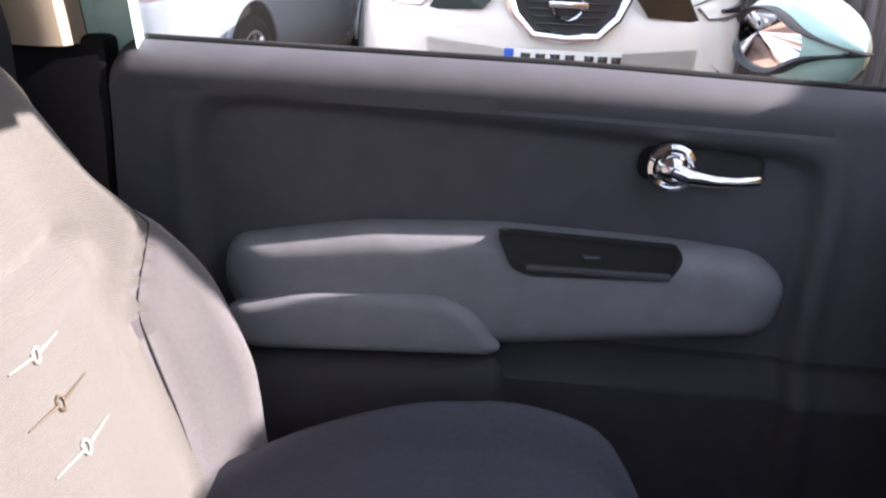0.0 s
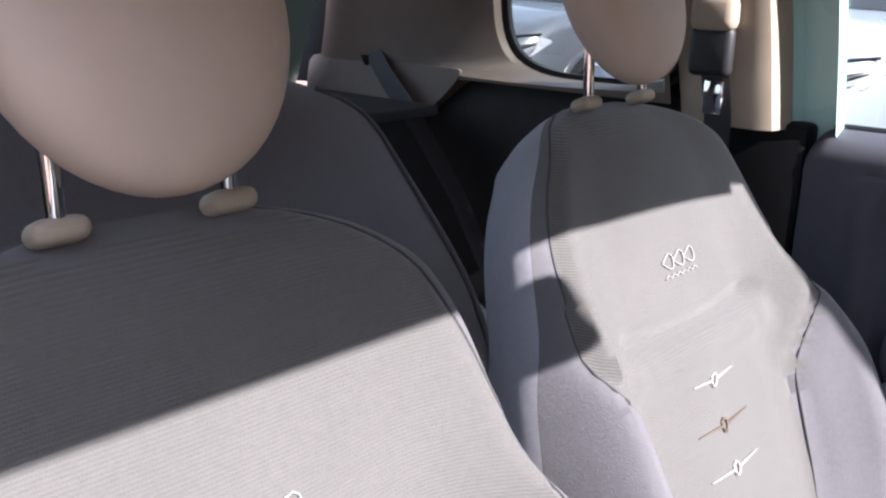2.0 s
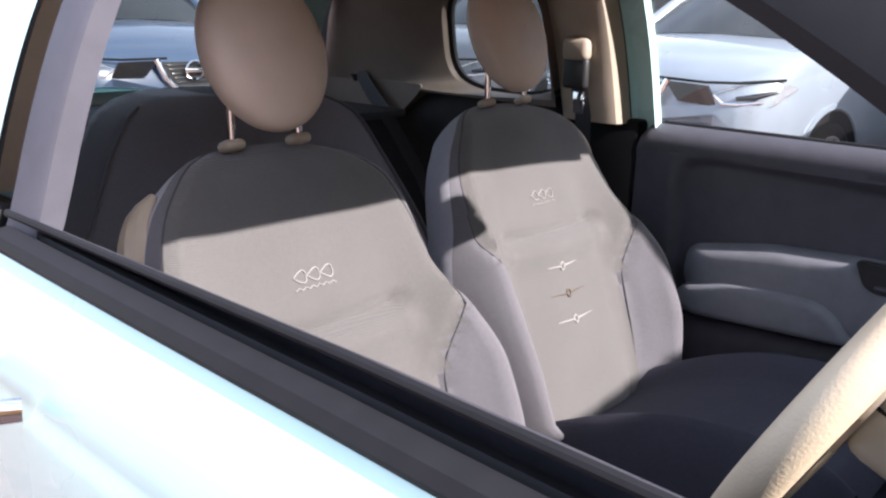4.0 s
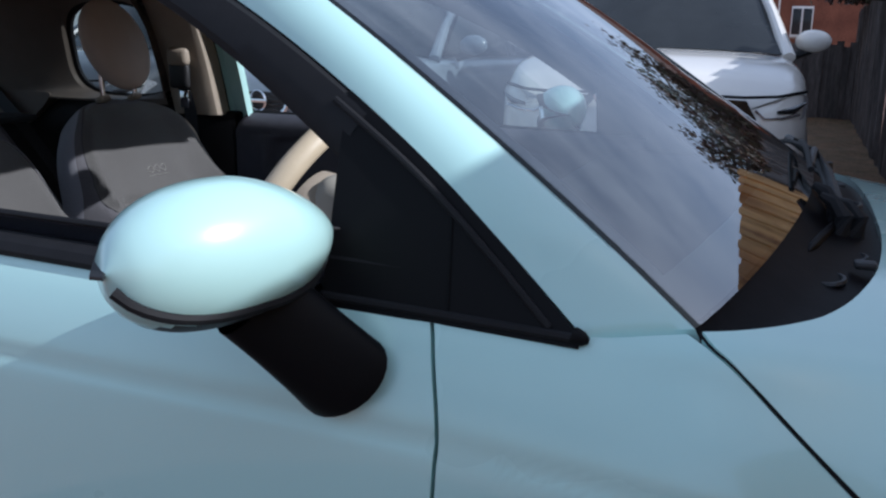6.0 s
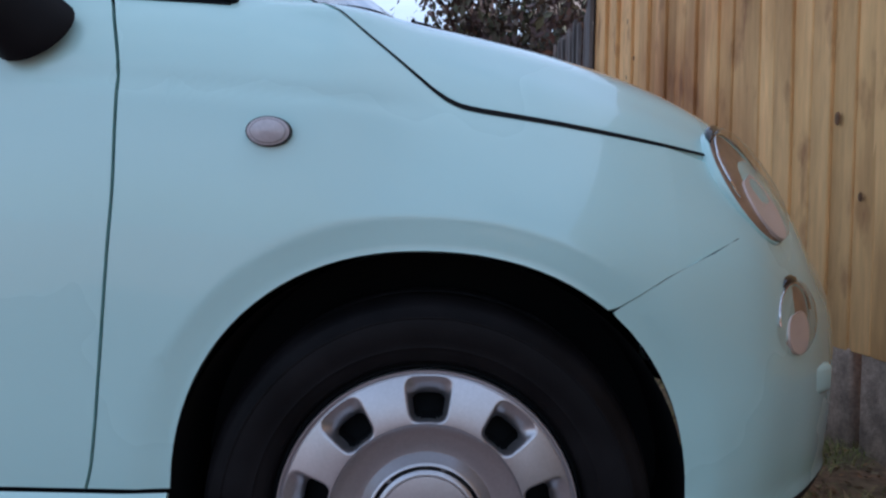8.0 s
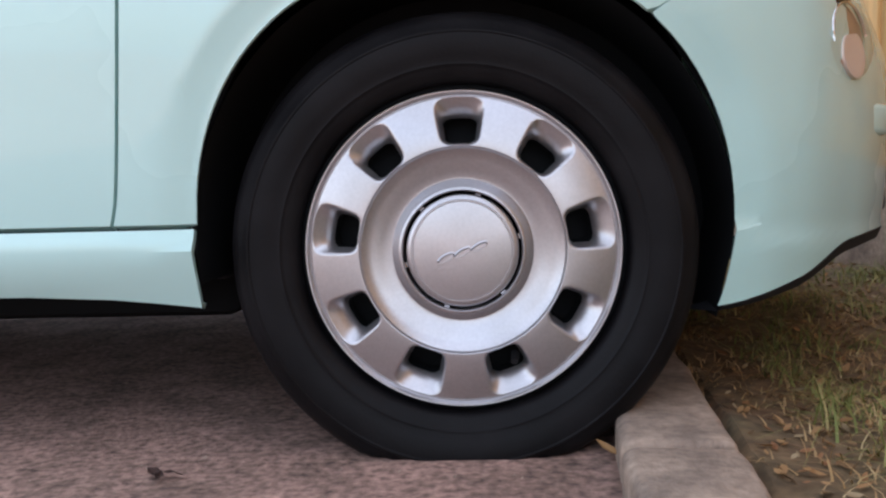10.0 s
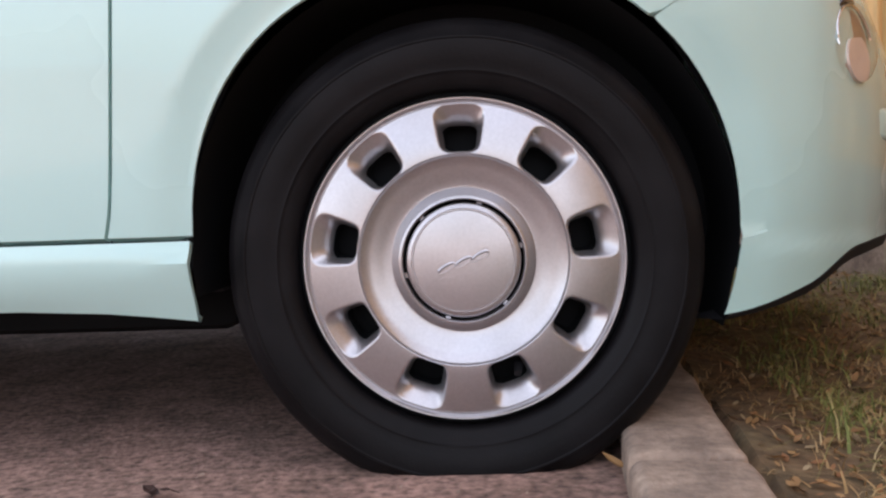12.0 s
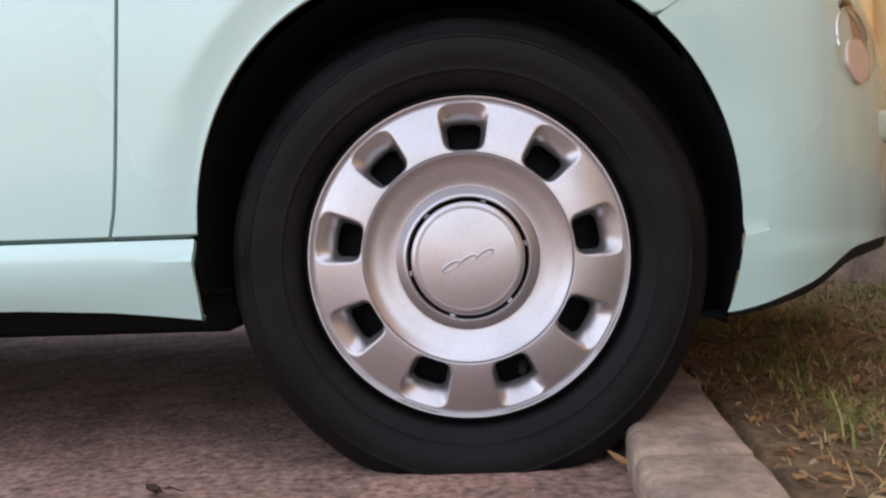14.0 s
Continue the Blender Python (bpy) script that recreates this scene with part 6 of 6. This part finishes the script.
        part("pillar", tube([s(fb) + Vector((sg * .02, 0, -.02)), (s(fb) + s(ft)) / 2 + Vector((sg * .015, -.02, .01)), s(ft) + Vector((0, .03, .02))], [.045, .036, .032], 10), paint, c)
        part("pillar", tube([s(rb) + Vector((sg * .02, -.05, -.02)), s(rt) + Vector((0, 0, .02))], [.09, .06], 10), paint, c)
        midp, midt = s(fb).lerp(s(rb), .48), s(ft).lerp(s(rt), .42)
        part("pillar", tube([midp, midt], [.04, .03], 8), GLOSS_BLACK, c)
        m = bmesh.new()
        bmesh.ops.create_uvsphere(m, u_segments=20, v_segments=12, radius=1, matrix=Matrix.Translation((sg * (W + .07), f0 + .30, zb + .09)) @ Matrix.Diagonal((.115, .07, .075, 1)))
        mo = part("door_mirror", m, paint, c)
        part("mirror_stem", rod((sg * (W - .06), f0 + .30, zb - .01), (sg * (W + .06), f0 + .30, zb + .03), .03, .025, 10), BLACK_PLASTIC, mo)
        # headlamp: swept wedge
        lampq = [Vector((sg * x, y, z)) for x, y, z in ((.52, .055, bonnet - .235), (.70, .10, bonnet - .165), (.865, .33, bonnet - .15), (.885, .40, bonnet - .18), (.85, .22, bonnet - .275), (.66, .065, bonnet - .31))]
        hl = part("headlamp", prism(round_poly(lampq, .02, 3), (0, -.028, .004)), LENS, c)
        part("lamp_bowl", prism([p * 1 + Vector((0, -.006, 0)) for p in round_poly(lampq, .02, 3)], (0, -.012, .002)), LAMP_GREY, hl)
        part("lamp_trim", tube([Vector((sg * x, y, z)) for x, y, z in ((.70, .055, bonnet - .235), (.78, .115, bonnet - .225), (.855, .24, bonnet - .190))], [.010, .020, .008], 8), GLOSS_BLACK, hl)
        part("lamp_blade", tube([Vector((sg * x, y, z)) for x, y, z in ((.58, .022, bonnet - .225), (.63, .030, bonnet - .270), (.72, .060, bonnet - .268), (.82, .150, bonnet - .248))], .008, 8), CHROME, hl)
        part("lamp_mask", prism([Vector((sg * x, y, z)) for x, y, z in ((.27, .006, bonnet - .165), (.53, .040, bonnet - .175), (.60, .05, bonnet - .29), (.36, .012, bonnet - .275))], (0, -.020, 0)), GLOSS_BLACK, c)
        part("bonnet_shut_line", tube([Vector((sg * x, y, z)) for x, y, z in ((.20, -.012, bonnet - .150), (.52, .020, bonnet - .158), (.70, .075, bonnet - .150), (.86, .29, bonnet - .128))], .009, 6), GAP, c)
        fog = rod((sg * .68, .02, .44), (sg * .66, .10, .45), .055, .05, 20)
        part("fog_lamp", fog, REFLECTOR, c)
        part("fog_surround", prism(round_poly([Vector((sg * x, .045, z)) for x, z in ((.55, .40), (.60, .50), (.78, .53), (.83, .44), (.78, .36))], .03, 3), (0, .03, 0)), BLACK_PLASTIC, c)
        part("tail_lamp", box(.05, .10, .28, (sg * (W - .13), L - .08, bonnet - .05), .02), AMBER, c)
    # grille with bright surround, emblem disc
    gx, gz = (lambda x: x * .74), (lambda z: bonnet - .235 + (z + .235) * .68)
    g = [Vector((gx(x), -.012, gz(z))) for x, z in ((-.36, -.15), (.36, -.15), (.27, -.34), (.16, -.42), (-.16, -.42), (-.27, -.34))]
    gr = part("grille", prism(round_poly(g, .025, 3), (0, .04, 0)), BLACK_PLASTIC, c)
    for j in range(5):
        part("slat", box(gx(.56 - .05 * j), .012, .008, (0, -.016, gz(-.18 - .045 * j)), .003), GLOSS_BLACK, gr)
    part("grille_surround", tube([(gx(x), y, gz(z)) for x, y, z in ((-.38, -.004, -.12), (-.30, -.022, -.31), (-.19, -.030, -.43), (0, -.034, -.445), (.19, -.030, -.43), (.30, -.022, -.31), (.38, -.004, -.12))], .024, 10), CHROME, gr, "bright chrome grille surround")
    ring = bmesh.new()
    lathe([(.058, -.03), (.066, -.042), (.074, -.03), (.066, -.022)], (0, -.012, bonnet - .235), 32, ring)
    part("emblem_ring", ring, CHROME, gr)
    part("emblem_bar", box(.17, .014, .026, (0, -.052, bonnet - .235), .004), CHROME, gr)
    part("lower_intake", prism(round_poly([Vector((x, -.002, z)) for x, z in ((-.50, .44), (.50, .44), (.44, .32), (-.44, .32))], .03, 3), (0, .04, 0)), BLACK_PLASTIC, c)
    if plate:
        p = part("number_plate", box(.52, .012, .111, (0, -.028, bonnet - .485), .004), PLATE_WHITE, c, "white number plate with a blue band")
        part("plate_band", box(.042, .014, .109, (-.238, -.0295, bonnet - .485), .002), PLATE_BLUE, p)
        for j, xx in enumerate((-.165, -.10, -.035, .03, .115, .175, .235)):
            part("plate_bar", box(.042, .004, .076, (xx, -.0355, bonnet - .485), .001), GLOSS_BLACK, p)
    c.matrix_basis = pose(at[0], at[1], at[2] + GROUND - .002, 0, 0, turn)
    return c


parked_car("suv", "white sport utility vehicle parked nose out, chrome grille", WHITE_PAINT, (-.81, 4.32, 0), 5.0, bonnet=1.07, H=1.71)
parked_car("family_car", "blue-grey family car with clear headlamps, parked nose out", GREY_PAINT, (-3.42, 4.5, 0), -7, W=.88, L=4.2, H=1.58, bonnet=1.0, wheel_r=.315, tall=False)
parked_car("estate_car", "dark grey car parked in the row", DARK_PAINT, (-5.75, 4.85, 0), 0, W=.90, L=4.3, H=1.60, bonnet=.98, wheel_r=.33, tall=False)
parked_car("saloon_car", "dark blue car parked across the yard", BLUE_PAINT, (-6.3, 3.25, 0), 86, W=.88, L=4.2, H=1.58, bonnet=.95, wheel_r=.32, tall=False)

# raised terrace with a white four-wheel-drive on it
terrace = bm_object("terrace_wall", box(16, 9, 1.06, (-10.1, 14.6, .525), .03), KERB)
tagged(terrace, "raised concrete parking terrace behind the cars", "terrace", kind="structure")
parked_car("pickup_car", "white four-wheel-drive parked sideways on the terrace", WHITE_PAINT, (-1.95, 11.6, 1.055), 90, W=.93, L=4.6, H=1.85, bonnet=1.10, wheel_r=.38, plate=False)

# ---- house ----
BRICK = surface("red_brick_wall", (0.22, 0.080, 0.045), 0.9, vary=0.25, scale=18, bump=0.4, bump_scale=30, second=(0.15, 0.055, 0.034), mix_scale=1.2)
ROOF_TILE = surface("roof_tile", (0.12, 0.07, 0.055), 0.85, vary=0.25, scale=6, bump=0.5, bump_scale=12)
UPVC = surface("white_window_frame", (0.75, 0.74, 0.72), 0.4, vary=0.04)
house = thing("house", "red brick terraced house with white windows", "house", at=(0, 40, 0))
part("wall", box(18, 6, 7.2, (1.0, 3, 3.6), 0), BRICK, house)
rows = [[Vector((x, y, z)) for y, z in ((-.4, 7.0), (3.0, 9.4), (6.4, 7.0))] for x in (-8.4, 10.4)]
part("roof", grid(rows, .15, lambda p: Vector((0, 0, -1))), ROOF_TILE, house)


def house_window(x, z, w, h):
    win = part("window", box(w, .10, h, (x, -.02, z), .012), UPVC, house)
    for sx in (-.25, .25):
        part("pane", box(w * .40, .03, h * .84, (x + sx * w * .98, -.075, z), .004), DARK_GLASS, win)
    part("sill", box(w + .16, .18, .07, (x, -.07, z - h / 2 - .04), .01), KERB, win)


for x, z in ((-1.24, 4.25), (.14, 4.25), (.32, 2.25), (-3.6, 2.25), (2.9, 4.25), (3.1, 2.25), (4.3, 4.25)):
    house_window(x, z, .85, 1.25)
part("downpipe", rod((-.62, -.08, .2), (-.62, -.08, 6.9), .04), UPVC, house)

# ---- tree over the old fence ----
BARK = surface("bark", (0.07, 0.05, 0.04), 0.95, vary=0.3, scale=20, bump=0.8, bump_scale=30)
FOLIAGE = island_material("dark_foliage", [(.045, .020, .018), (.07, .035, .025), (.04, .05, .02), (.09, .045, .03)], .6)


def tree(at, height, spread, seed, label, foliage, leaves):
    r = random.Random(seed)
    t = thing("tree", label, "tree", group="trees by the fence", at=at)
    trunk = part("trunk", tube([(0, 0, 0), (.05, .03, height * .25), (-.03, .06, height * .5)], [.11, .085, .06], 10), BARK, t)
    ends = []
    for k in range(11):
        a, up = k * 2.4 + r.random(), r.uniform(.35, .95)
        base = Vector((0, .04, height * r.uniform(.22, .5)))
        tip = Vector((math.cos(a) * spread * r.uniform(.5, 1), math.sin(a) * spread * r.uniform(.5, 1), height * up))
        mid = base.lerp(tip, .5) + Vector((r.uniform(-.1, .1), r.uniform(-.1, .1), .12))
        part("limb", tube([base, mid, tip], [.035, .022, .008], 6), BARK, trunk)
        ends += [mid, tip, mid.lerp(tip, .5)]
    vs, fs = [], []
    for _ in range(leaves):
        e = r.choice(ends)
        d = Vector((r.gauss(0, 1), r.gauss(0, 1), r.gauss(0, .8))) * spread * .17
        c = e + d
        if c.z < 1.85:
            c.z = 1.85 + r.random() * .6
        s = r.uniform(.04, .09)
        q = Euler((r.uniform(0, 6), r.uniform(0, 6), r.uniform(0, 6))).to_matrix()
        i = len(vs)
        for u, v in ((-1, 0), (0, .5), (1, 0), (0, -.5)):
            vs.append(tuple(c + q @ Vector((u * s, v * s, .1 * s * u * u))))
        fs.append((i, i + 1, i + 2, i + 3))
    me = bpy.data.meshes.new("crown")
    me.from_pydata(vs, [], fs)
    me.materials.append(foliage)
    cr = new("crown", me)
    cr.parent = t
    return t


tree((1.35, 9.5, 0), 4.6, 1.5, 2, "small tree with dark reddish leaves over the fence", FOLIAGE, 9000)
tree((1.6, 13.5, 0), 5.2, 1.7, 7, "small tree with dark reddish leaves over the fence", FOLIAGE, 9000)
